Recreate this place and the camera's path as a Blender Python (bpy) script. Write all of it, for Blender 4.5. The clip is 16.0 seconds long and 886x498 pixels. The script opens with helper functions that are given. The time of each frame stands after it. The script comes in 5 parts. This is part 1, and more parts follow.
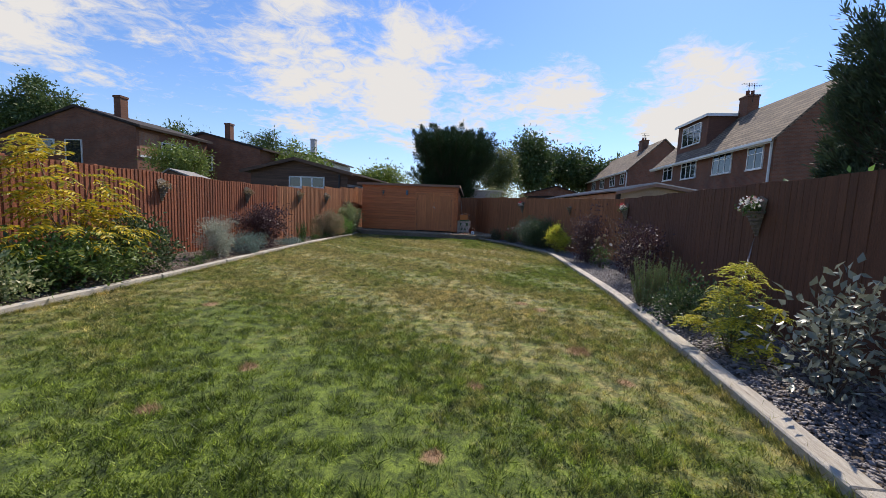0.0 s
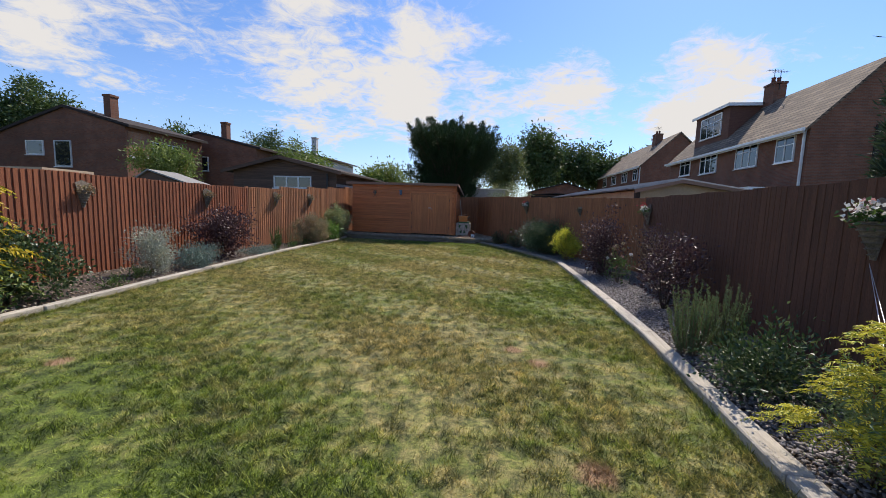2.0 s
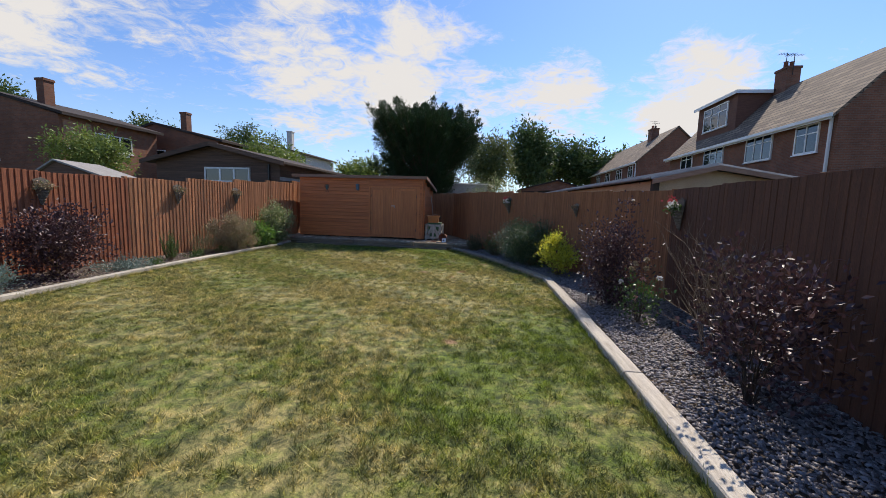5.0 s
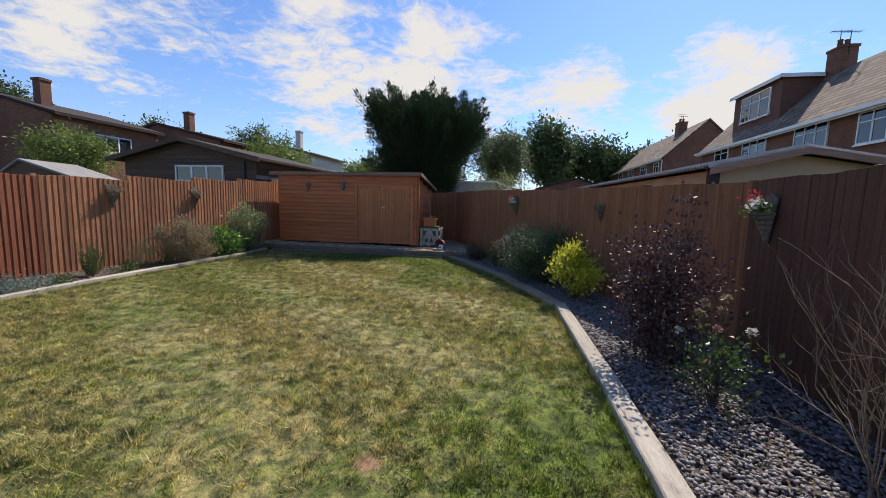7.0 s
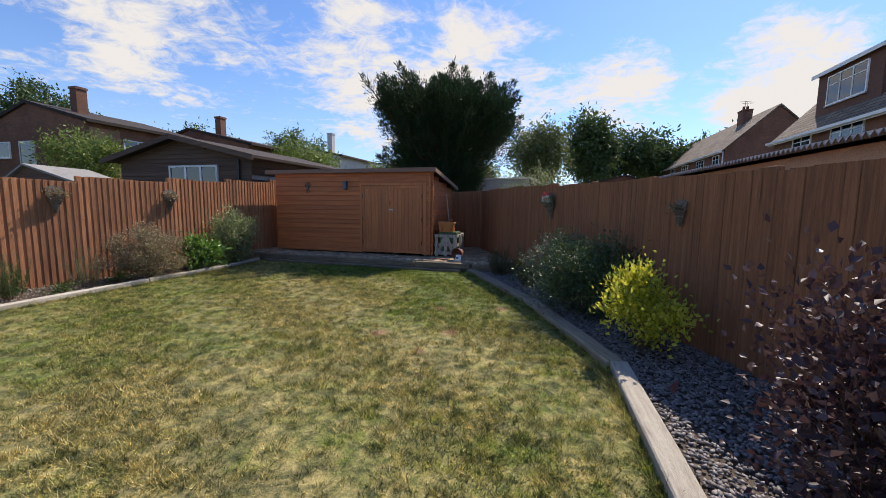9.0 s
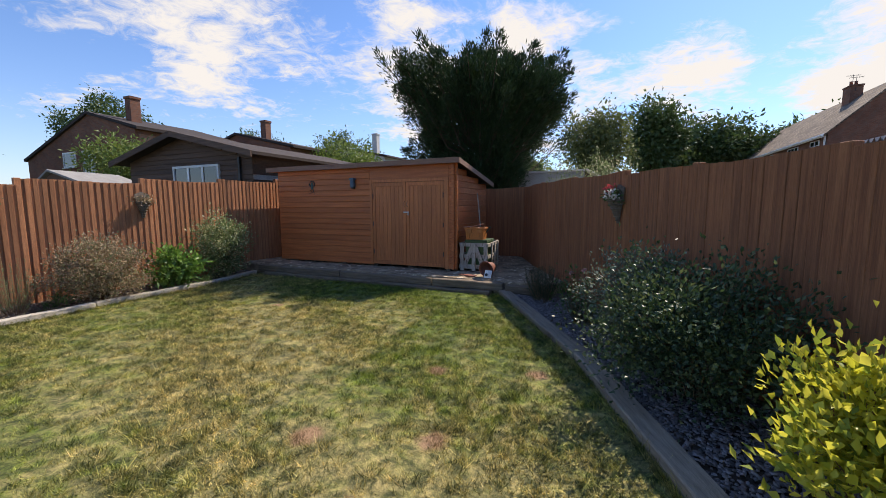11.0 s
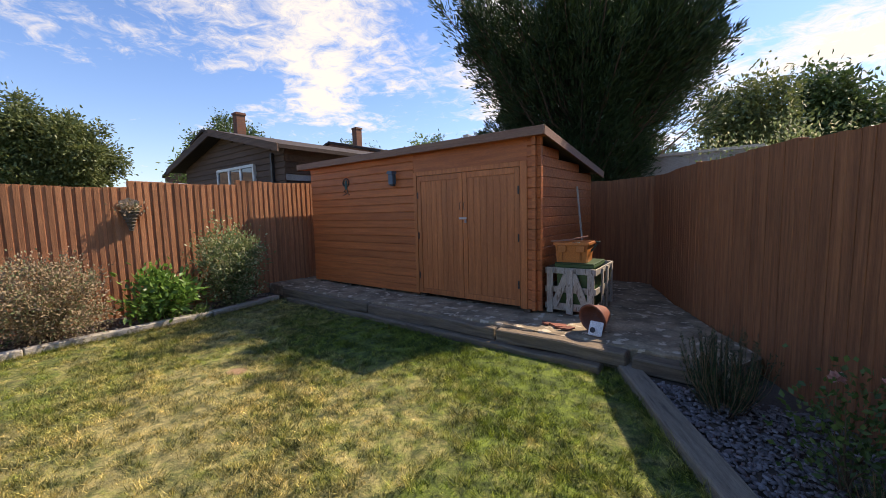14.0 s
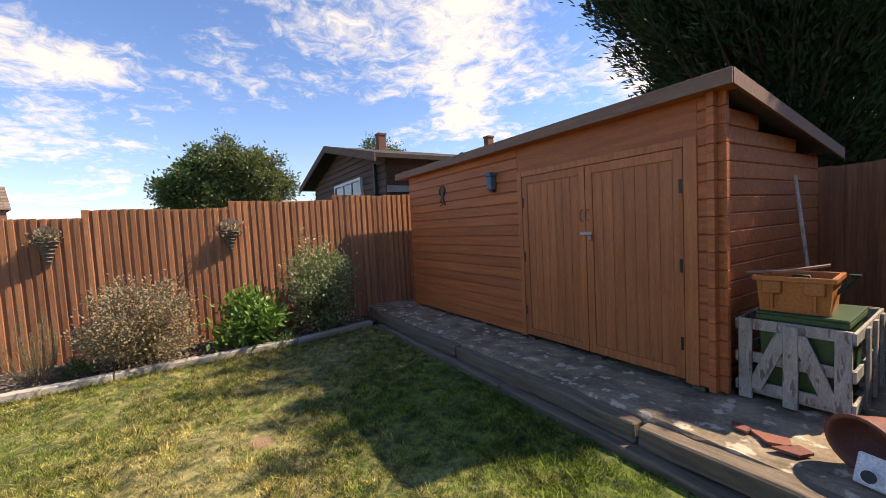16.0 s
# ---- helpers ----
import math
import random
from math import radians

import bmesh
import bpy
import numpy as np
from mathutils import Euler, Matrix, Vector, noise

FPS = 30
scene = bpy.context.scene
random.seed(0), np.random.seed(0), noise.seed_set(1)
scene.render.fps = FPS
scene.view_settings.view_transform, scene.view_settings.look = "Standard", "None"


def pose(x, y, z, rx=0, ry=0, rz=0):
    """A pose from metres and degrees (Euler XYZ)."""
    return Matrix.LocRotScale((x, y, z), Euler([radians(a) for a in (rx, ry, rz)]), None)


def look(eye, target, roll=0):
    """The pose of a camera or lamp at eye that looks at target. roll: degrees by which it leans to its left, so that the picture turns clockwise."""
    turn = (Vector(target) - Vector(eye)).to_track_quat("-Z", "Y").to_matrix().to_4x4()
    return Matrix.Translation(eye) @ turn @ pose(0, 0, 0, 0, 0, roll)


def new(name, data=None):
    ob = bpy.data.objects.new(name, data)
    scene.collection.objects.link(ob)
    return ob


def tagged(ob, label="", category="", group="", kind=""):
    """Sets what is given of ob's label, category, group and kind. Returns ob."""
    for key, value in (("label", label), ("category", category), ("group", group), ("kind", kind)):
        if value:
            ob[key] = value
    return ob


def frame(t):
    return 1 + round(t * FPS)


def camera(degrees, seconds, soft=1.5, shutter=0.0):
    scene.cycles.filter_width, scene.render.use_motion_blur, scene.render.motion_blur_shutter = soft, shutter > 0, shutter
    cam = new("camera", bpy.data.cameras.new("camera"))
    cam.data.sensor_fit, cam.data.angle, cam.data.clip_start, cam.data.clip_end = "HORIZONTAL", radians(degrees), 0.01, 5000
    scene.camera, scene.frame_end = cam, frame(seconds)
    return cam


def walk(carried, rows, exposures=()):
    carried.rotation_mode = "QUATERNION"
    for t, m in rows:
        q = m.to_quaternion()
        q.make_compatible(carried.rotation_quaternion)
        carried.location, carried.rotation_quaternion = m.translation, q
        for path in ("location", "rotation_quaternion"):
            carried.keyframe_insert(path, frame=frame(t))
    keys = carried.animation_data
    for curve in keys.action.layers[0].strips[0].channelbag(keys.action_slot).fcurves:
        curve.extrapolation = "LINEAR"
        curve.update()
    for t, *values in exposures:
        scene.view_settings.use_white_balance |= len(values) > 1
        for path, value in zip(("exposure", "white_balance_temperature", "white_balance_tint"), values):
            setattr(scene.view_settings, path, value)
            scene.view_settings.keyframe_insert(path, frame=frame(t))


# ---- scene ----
cam = camera(97.3, 16.0, 0.6)
PATH = [
    (0, (0.180, -0.664, 1.595), (-0.071, 1.310, 1.388), 2.36),
    (0.5, (0.288, -0.226, 1.705), (0.011, 1.744, 1.495), 2.12),
    (1, (0.363, 0.217, 1.764), (0.058, 2.183, 1.550), 1.98),
    (1.5, (0.417, 0.736, 1.746), (0.113, 2.701, 1.530), 1.89),
    (2, (0.531, 1.333, 1.756), (0.233, 3.298, 1.538), 1.79),
    (2.5, (0.606, 1.941, 1.718), (0.319, 3.908, 1.498), 1.81),
    (3, (0.717, 2.537, 1.721), (0.443, 4.506, 1.499), 1.81),
    (3.5, (0.839, 3.175, 1.730), (0.577, 5.145, 1.508), 1.80),
    (4, (0.902, 3.798, 1.707), (0.653, 5.770, 1.486), 1.84),
    (6.5, (1.440, 6.738, 1.784), (1.118, 8.699, 1.560), 1.48),
    (7, (1.509, 7.393, 1.771), (1.156, 9.349, 1.548), 1.37),
    (7.5, (1.613, 8.062, 1.758), (1.219, 10.010, 1.534), 1.15),
    (8, (1.647, 8.660, 1.758), (1.199, 10.597, 1.535), 0.98),
    (10.5, (1.532, 11.896, 1.801), (0.814, 13.750, 1.584), -0.07),
    (11, (1.478, 12.528, 1.792), (0.683, 14.350, 1.573), -0.30),
    (11.5, (1.400, 13.129, 1.793), (0.533, 14.919, 1.573), -0.53),
    (12, (1.303, 13.727, 1.811), (0.349, 15.471, 1.594), -0.78),
    (12.5, (1.105, 14.276, 1.814), (0.088, 15.985, 1.598), -0.94),
    (13, (0.885, 14.817, 1.820), (-0.193, 16.489, 1.606), -1.11),
    (13.5, (0.668, 15.311, 1.803), (-0.498, 16.923, 1.598), -1.41),
    (14, (0.433, 15.779, 1.760), (-0.790, 17.350, 1.570), -1.43),
    (14.5, (0.223, 16.245, 1.775), (-1.069, 17.759, 1.586), -1.70),
    (15, (0.012, 16.663, 1.782), (-1.408, 18.061, 1.609), -2.06),
    (15.5, (-0.237, 17.058, 1.779), (-1.796, 18.302, 1.627), -2.53),
    (16, (-0.399, 17.375, 1.815), (-2.093, 18.432, 1.695), -3.00),
]
walk(cam, [(t, look(eye, target, roll)) for t, eye, target, roll in PATH], exposures=[(0.0, 0.12, 7000, 12), (4.0, 0.12, 7050, 12), (10.0, 0.26, 7200, 13), (16.0, 0.58, 8200, 16)])

# ---- light ----
SUN_AWAY = Vector((0.47, 1.08, 1.31)).normalized()  # towards the sun
sun = new("sun", bpy.data.lights.new("sun", "SUN"))
sun.data.energy, sun.data.angle, sun.data.color = 4.8, radians(0.6), (1.0, 0.95, 0.87)
sun.matrix_world = look((0, 0, 30), Vector((0, 0, 30)) - SUN_AWAY)

world = bpy.data.worlds.new("sky")
scene.world = world
world.use_nodes = True
wt = world.node_tree
wt.nodes.clear()


def wnode(kind, **values):
    n = wt.nodes.new(kind)
    for key, v in values.items():
        n.inputs[key].default_value = v
    return n


def wmath(op, a, b, clamp=False):
    n = wt.nodes.new("ShaderNodeMath")
    n.operation, n.use_clamp = op, clamp
    for socket, v in zip(n.inputs, (a, b)):
        if isinstance(v, (int, float)):
            socket.default_value = v
        elif v is not None:
            wt.links.new(v, socket)
    return n.outputs[0]


sky = wt.nodes.new("ShaderNodeTexSky")
sky.sky_type, sky.sun_disc = "NISHITA", False
sky.sun_elevation = math.asin(SUN_AWAY.z)
sky.sun_rotation = math.atan2(SUN_AWAY.x, SUN_AWAY.y)
sky.air_density, sky.dust_density, sky.ozone_density = 1.0, 0.3, 2.5
coord = wt.nodes.new("ShaderNodeTexCoord")
sep = wt.nodes.new("ShaderNodeSeparateXYZ")
wt.links.new(coord.outputs["Generated"], sep.inputs[0])
lift = wmath("ADD", wmath("MAXIMUM", sep.outputs[2], 0.0), 0.16)
flat = wt.nodes.new("ShaderNodeCombineXYZ")
wt.links.new(wmath("DIVIDE", sep.outputs[0], lift), flat.inputs[0])
wt.links.new(wmath("DIVIDE", sep.outputs[1], lift), flat.inputs[1])
cover = wnode("ShaderNodeTexNoise", Scale=1.25, Detail=10.0, Roughness=0.62, Distortion=0.5)
fleece = wnode("ShaderNodeTexNoise", Scale=9.0, Detail=6.0, Roughness=0.7, Distortion=0.8)
for n in (cover, fleece):
    wt.links.new(flat.outputs[0], n.inputs["Vector"])
# banks of cloud: way to the middle, half-width in degrees, weight
BANKS = [((-0.83, 0.44, 0.38), 20, 0.09), ((-0.62, 0.68, 0.40), 20, 0.15), ((-0.37, 0.88, 0.33), 15, 0.19), ((-0.15, 0.95, 0.27), 12, 0.20),
         ((0.14, 0.96, 0.25), 9, 0.24), ((0.38, 0.89, 0.24), 9, 0.27), ((-0.95, -0.2, 0.24), 14, 0.16)]
bank_sum = 0.0
for way, half, weight in BANKS:
    dot = wt.nodes.new("ShaderNodeVectorMath")
    dot.operation = "DOT_PRODUCT"
    wt.links.new(coord.outputs["Generated"], dot.inputs[0])
    dot.inputs[1].default_value = Vector(way).normalized()
    ramp = wt.nodes.new("ShaderNodeMapRange")
    ramp.interpolation_type = "SMOOTHSTEP"
    ramp.inputs[1].default_value, ramp.inputs[2].default_value = math.cos(radians(half)), 1.0
    ramp.inputs[4].default_value = weight
    wt.links.new(dot.outputs["Value"], ramp.inputs[0])
    bank_sum = wmath("ADD", bank_sum, ramp.outputs[0]) if bank_sum else ramp.outputs[0]
amount = wmath("ADD", wmath("ADD", cover.outputs[0], wmath("MULTIPLY", fleece.outputs[0], 0.46)), bank_sum)
mask = wt.nodes.new("ShaderNodeMapRange")
mask.interpolation_type = "SMOOTHSTEP"
mask.inputs[1].default_value, mask.inputs[2].default_value = 0.80, 1.03
wt.links.new(amount, mask.inputs[0])
haze = wmath("MULTIPLY", wmath("POWER", wmath("SUBTRACT", 1.0, wmath("MAXIMUM", sep.outputs[2], 0.0)), 9.0), 0.55, True)
veil = wmath("MAXIMUM", mask.outputs[0], haze)
blue = wt.nodes.new("ShaderNodeBackground")
deep = wt.nodes.new("ShaderNodeMix")
deep.data_type, deep.blend_type = "RGBA", "MULTIPLY"
deep.inputs[0].default_value, deep.inputs[7].default_value = 1.0, (0.66, 0.90, 1.25, 1)
wt.links.new(sky.outputs[0], deep.inputs[6])
wt.links.new(deep.outputs[2], blue.inputs[0])
blue.inputs[1].default_value = 0.138
white = wt.nodes.new("ShaderNodeBackground")
white.inputs[0].default_value, white.inputs[1].default_value = (0.95, 0.97, 1.0, 1), 0.75
both = wt.nodes.new("ShaderNodeMixShader")
wt.links.new(veil, both.inputs[0])
wt.links.new(blue.outputs[0], both.inputs[1])
wt.links.new(white.outputs[0], both.inputs[2])
out = wt.nodes.new("ShaderNodeOutputWorld")
wt.links.new(both.outputs[0], out.inputs[0])


# ---- materials ----
def nodes_of(name):
    m = bpy.data.materials.new(name)
    m.use_nodes = True
    t = m.node_tree
    return m, t, t.nodes["Principled BSDF"]


def rgb(c):
    return (*c, 1.0)


def mixer(t, fac, a, b, mode="MIX"):
    n = t.nodes.new("ShaderNodeMix")
    n.data_type, n.blend_type = "RGBA", mode
    for socket, v in ((n.inputs[0], fac), (n.inputs[6], a), (n.inputs[7], b)):
        if isinstance(v, (int, float)):
            socket.default_value = v
        elif isinstance(v, tuple):
            socket.default_value = rgb(v)
        else:
            t.links.new(v, socket)
    return n.outputs[2]


def ranged(t, v, lo, hi, to_lo=0.0, to_hi=1.0):
    n = t.nodes.new("ShaderNodeMapRange")
    n.interpolation_type = "SMOOTHSTEP"
    for k, x in zip((1, 2, 3, 4), (lo, hi, to_lo, to_hi)):
        n.inputs[k].default_value = x
    t.links.new(v, n.inputs[0])
    return n.outputs[0]


def placed(t, stretch=(1, 1, 1), shift=False, space="Object"):
    tc = t.nodes.new("ShaderNodeTexCoord")
    mp = t.nodes.new("ShaderNodeMapping")
    mp.inputs["Scale"].default_value = stretch
    t.links.new(tc.outputs[space], mp.inputs[0])
    if shift:
        info = t.nodes.new("ShaderNodeObjectInfo")
        mul = t.nodes.new("ShaderNodeVectorMath")
        mul.operation = "MULTIPLY"
        mul.inputs[1].default_value = (37.0, 53.0, 71.0)
        t.links.new(info.outputs["Random"], mul.inputs[0])
        t.links.new(mul.outputs[0], mp.inputs["Location"])
    return mp.outputs[0]


def noise_of(t, where, scale, detail=5.0, rough=0.55, distort=0.0):
    n = t.nodes.new("ShaderNodeTexNoise")
    n.inputs["Scale"].default_value, n.inputs["Detail"].default_value = scale, detail
    n.inputs["Roughness"].default_value, n.inputs["Distortion"].default_value = rough, distort
    t.links.new(where, n.inputs["Vector"])
    return n.outputs[0]


def bumped(t, bsdf, height, strength, distance=0.01):
    b = t.nodes.new("ShaderNodeBump")
    b.inputs["Strength"].default_value, b.inputs["Distance"].default_value = strength, distance
    t.links.new(height, b.inputs["Height"])
    t.links.new(b.outputs[0], bsdf.inputs["Normal"])


def plain(name, a, b, scale=4.0, fine=60.0, rough=0.8, bump=0.3, stretch=(1, 1, 1), vary=0.25, metal=0.0, spots=None):
    """Two tones in large patches, a fine grain in tone and relief, and a tone for each object."""
    m, t, p = nodes_of(name)
    where = placed(t, stretch, True)
    col = mixer(t, ranged(t, noise_of(t, where, scale), 0.3, 0.7), a, b)
    grain = noise_of(t, where, fine, 6.0, 0.6)
    col = mixer(t, 0.55, col, mixer(t, ranged(t, grain, 0.3, 0.7), (0.45, 0.45, 0.45), (1.0, 1.0, 1.0)), "MULTIPLY") if bump else col
    if spots:
        col = mixer(t, ranged(t, noise_of(t, where, spots[1], 3.0), spots[2], spots[2] + 0.08), col, spots[0])
    info = t.nodes.new("ShaderNodeObjectInfo")
    tone = t.nodes.new("ShaderNodeHueSaturation")
    t.links.new(ranged(t, info.outputs["Random"], 0, 1, 1 - vary, 1 + vary), tone.inputs["Value"])
    t.links.new(col, tone.inputs["Color"])
    t.links.new(tone.outputs[0], p.inputs["Base Color"])
    p.inputs["Roughness"].default_value, p.inputs["Metallic"].default_value = rough, metal
    if bump:
        bumped(t, p, grain, bump)
    return m


def leafy(name, a, b, c=None, rough=0.5, through_light=0.3):
    """Leaves: each one a tone of its own between a and b, a few of them c, and light coming through."""
    m, t, p = nodes_of(name)
    geo = t.nodes.new("ShaderNodeNewGeometry")
    one = geo.outputs["Random Per Island"]
    col = mixer(t, one, a, b)
    if c:
        wn = t.nodes.new("ShaderNodeTexWhiteNoise")
        wn.noise_dimensions = "1D"
        t.links.new(one, wn.inputs["W"])
        col = mixer(t, ranged(t, wn.outputs["Value"], 0.72, 0.85), col, c)
    t.links.new(col, p.inputs["Base Color"])
    p.inputs["Roughness"].default_value = rough
    tr = t.nodes.new("ShaderNodeBsdfTranslucent")
    t.links.new(col, tr.inputs[0])
    mx = t.nodes.new("ShaderNodeMixShader")
    mx.inputs[0].default_value = through_light
    t.links.new(p.outputs[0], mx.inputs[1])
    t.links.new(tr.outputs[0], mx.inputs[2])
    t.links.new(mx.outputs[0], t.nodes["Material Output"].inputs[0])
    return m


def bricked(name, a, b, mortar, scale=1.0, axis="x", bump=0.4):
    """Brickwork at real size on an upright wall that runs along x or y."""
    m, t, p = nodes_of(name)
    tc = t.nodes.new("ShaderNodeTexCoord")
    s = t.nodes.new("ShaderNodeSeparateXYZ")
    t.links.new(tc.outputs["Object"], s.inputs[0])
    add = t.nodes.new("ShaderNodeMath")
    add.operation = "ADD"
    t.links.new(s.outputs[0], add.inputs[0])
    t.links.new(s.outputs[1], add.inputs[1])
    c = t.nodes.new("ShaderNodeCombineXYZ")
    t.links.new(add.outputs[0], c.inputs[0])
    t.links.new(s.outputs[2], c.inputs[1])
    br = t.nodes.new("ShaderNodeTexBrick")
    br.inputs["Scale"].default_value = scale
    br.inputs["Brick Width"].default_value, br.inputs["Row Height"].default_value, br.inputs["Mortar Size"].default_value = 0.225, 0.075, 0.008
    br.inputs["Color1"].default_value, br.inputs["Color2"].default_value, br.inputs["Mortar"].default_value = rgb(a), rgb(b), rgb(mortar)
    t.links.new(c.outputs[0], br.inputs["Vector"])
    big = noise_of(t, tc.outputs["Object"], 0.8, 4.0)
    col = mixer(t, 0.7, br.outputs["Color"], mixer(t, ranged(t, big, 0.3, 0.7), (0.6, 0.58, 0.58), (1.0, 1.0, 1.0)), "MULTIPLY")
    t.links.new(col, p.inputs["Base Color"])
    p.inputs["Roughness"].default_value = 0.9
    bumped(t, p, br.outputs["Fac"], -bump, 0.02)
    return m


def glass_pane(name):
    m, t, p = nodes_of(name)
    p.inputs["Base Color"].default_value = (0.02, 0.025, 0.03, 1)
    p.inputs["Roughness"].default_value, p.inputs["IOR"].default_value = 0.03, 1.52
    p.inputs["Specular IOR Level"].default_value = 0.9
    return m


def lawn_material(name, blade):
    """Turf: green where it is watered, straw where it is burnt, with bare spots of earth."""
    m, t, p = nodes_of(name)
    tc = t.nodes.new("ShaderNodeTexCoord")
    where = tc.outputs["Object"]
    big = noise_of(t, where, 0.33, 4.0, 0.6, 0.4)
    mid = noise_of(t, where, 3.2, 8.0, 0.75, 0.4)
    fine = noise_of(t, where, 9.0, 5.0, 0.6)
    dry = t.nodes.new("ShaderNodeMath")
    dry.operation = "MULTIPLY_ADD"
    t.links.new(mid, dry.inputs[0])
    dry.inputs[1].default_value = 1.15
    t.links.new(big, dry.inputs[2])
    total = dry.outputs[0]
    for (x, y), size, weight in LAWN_PATCHES:
        d = t.nodes.new("ShaderNodeVectorMath")
        d.operation = "DISTANCE"
        t.links.new(where, d.inputs[0])
        d.inputs[1].default_value = (x, y, 0)
        a = t.nodes.new("ShaderNodeMath")
        t.links.new(total, a.inputs[0])
        t.links.new(ranged(t, d.outputs["Value"], 0.0, size, weight, 0.0), a.inputs[1])
        total = a.outputs[0]
    f2 = t.nodes.new("ShaderNodeMath")
    f2.operation = "MULTIPLY_ADD"
    t.links.new(fine, f2.inputs[0])
    f2.inputs[1].default_value = 0.62
    t.links.new(total, f2.inputs[2])
    dryness = ranged(t, f2.outputs[0], 1.08, 1.62)
    col = mixer(t, dryness, LAWN_GREEN, LAWN_STRAW)
    clump = noise_of(t, where, 7.5, 7.0, 0.85, 0.5)
    col = mixer(t, 1.0, col, mixer(t, ranged(t, clump, 0.38, 0.62), (0.29, 0.36, 0.29), (1.62, 1.53, 1.48)), "MULTIPLY")
    mottle = noise_of(t, where, 2.6, 5.0, 0.7, 0.8)
    col = mixer(t, 1.0, col, mixer(t, ranged(t, mottle, 0.36, 0.6), (0.74, 0.76, 0.74), (1.18, 1.16, 1.13)), "MULTIPLY")
    bare = None
    for (x, y), size in BARE_SPOTS:
        d = t.nodes.new("ShaderNodeVectorMath")
        d.operation = "DISTANCE"
        t.links.new(where, d.inputs[0])
        d.inputs[1].default_value = (x, y, 0)
        wob = t.nodes.new("ShaderNodeMath")
        wob.operation = "MULTIPLY_ADD"
        t.links.new(fine, wob.inputs[0])
        wob.inputs[1].default_value = size * 1.3
        t.links.new(d.outputs["Value"], wob.inputs[2])
        one = ranged(t, wob.outputs[0], size * 1.05, size * 1.75, 1.0, 0.0)
        if bare is None:
            bare = one
        else:
            mx = t.nodes.new("ShaderNodeMath")
            mx.operation = "MAXIMUM"
            t.links.new(bare, mx.inputs[0])
            t.links.new(one, mx.inputs[1])
            bare = mx.outputs[0]
    if blade:
        geo = t.nodes.new("ShaderNodeNewGeometry")
        tone = mixer(t, geo.outputs["Random Per Island"], (0.35, 0.42, 0.32), (1.85, 1.72, 1.6))
        col = mixer(t, 1.0, col, tone, "MULTIPLY")
        col = mixer(t, bare, col, (0.36, 0.24, 0.13))
        p.inputs["Roughness"].default_value = 0.6
        tr = t.nodes.new("ShaderNodeBsdfTranslucent")
        t.links.new(col, tr.inputs[0])
        mx = t.nodes.new("ShaderNodeMixShader")
        mx.inputs[0].default_value = 0.35
        t.links.new(p.outputs[0], mx.inputs[1])
        t.links.new(tr.outputs[0], mx.inputs[2])
        t.links.new(mx.outputs[0], t.nodes["Material Output"].inputs[0])
    else:
        grain = noise_of(t, where, 55.0, 4.0, 0.7)
        # besides the grain, this darkens the turf to stand for shade under the blades
        col = mixer(t, 0.6, col, mixer(t, ranged(t, grain, 0.3, 0.7), (0.14, 0.14, 0.12), (0.62, 0.62, 0.58)), "MULTIPLY")
        col = mixer(t, bare, col, (0.33, 0.20, 0.11))
        p.inputs["Roughness"].default_value = 0.95
        bumped(t, p, grain, 0.6, 0.02)
    t.links.new(col, p.inputs["Base Color"])
    return m


LAWN_GREEN, LAWN_STRAW = (0.145, 0.205, 0.03), (0.375, 0.325, 0.14)
LAWN_PATCHES = [((-2.3, 0.5), 6.0, -0.46), ((1.4, 0.2), 2.6, -0.10), ((1.4, 3.2), 2.6, 0.02), ((1.0, 8.6), 1.7, -0.34), ((-2.4, 8.0), 1.8, -0.14), ((-0.5, 12.8), 4.5, 0.10), ((-2.4, 16.2), 3.2, 0.08),
                ((-3.6, 20.0), 2.8, -0.42), ((-1.0, 19.5), 2.0, -0.3), ((2.0, 10.5), 1.6, -0.25), ((-0.4, 6.3), 2.6, 0.14), ((1.2, 5.3), 1.8, 0.02)]
BARE_SPOTS = [((1.24, 3.90), 0.17), ((-4.00, 4.62), 0.14), ((0.09, 2.76), 0.09), ((-2.08, 2.67), 0.11), ((-2.33, 1.83), 0.10), ((1.51, 3.11), 0.10), ((0.72, 6.10), 0.13), ((1.00, 5.74), 0.15),
              ((-0.66, 14.73), 0.16), ((0.28, 15.06), 0.15), ((-0.23, 16.26), 0.14), ((0.81, 16.54), 0.14), ((0.09, 14.27), 0.09), ((-4.09, 17.71), 0.13), ((-0.13, 1.67), 0.09), ((0.59, 9.76), 0.12)]
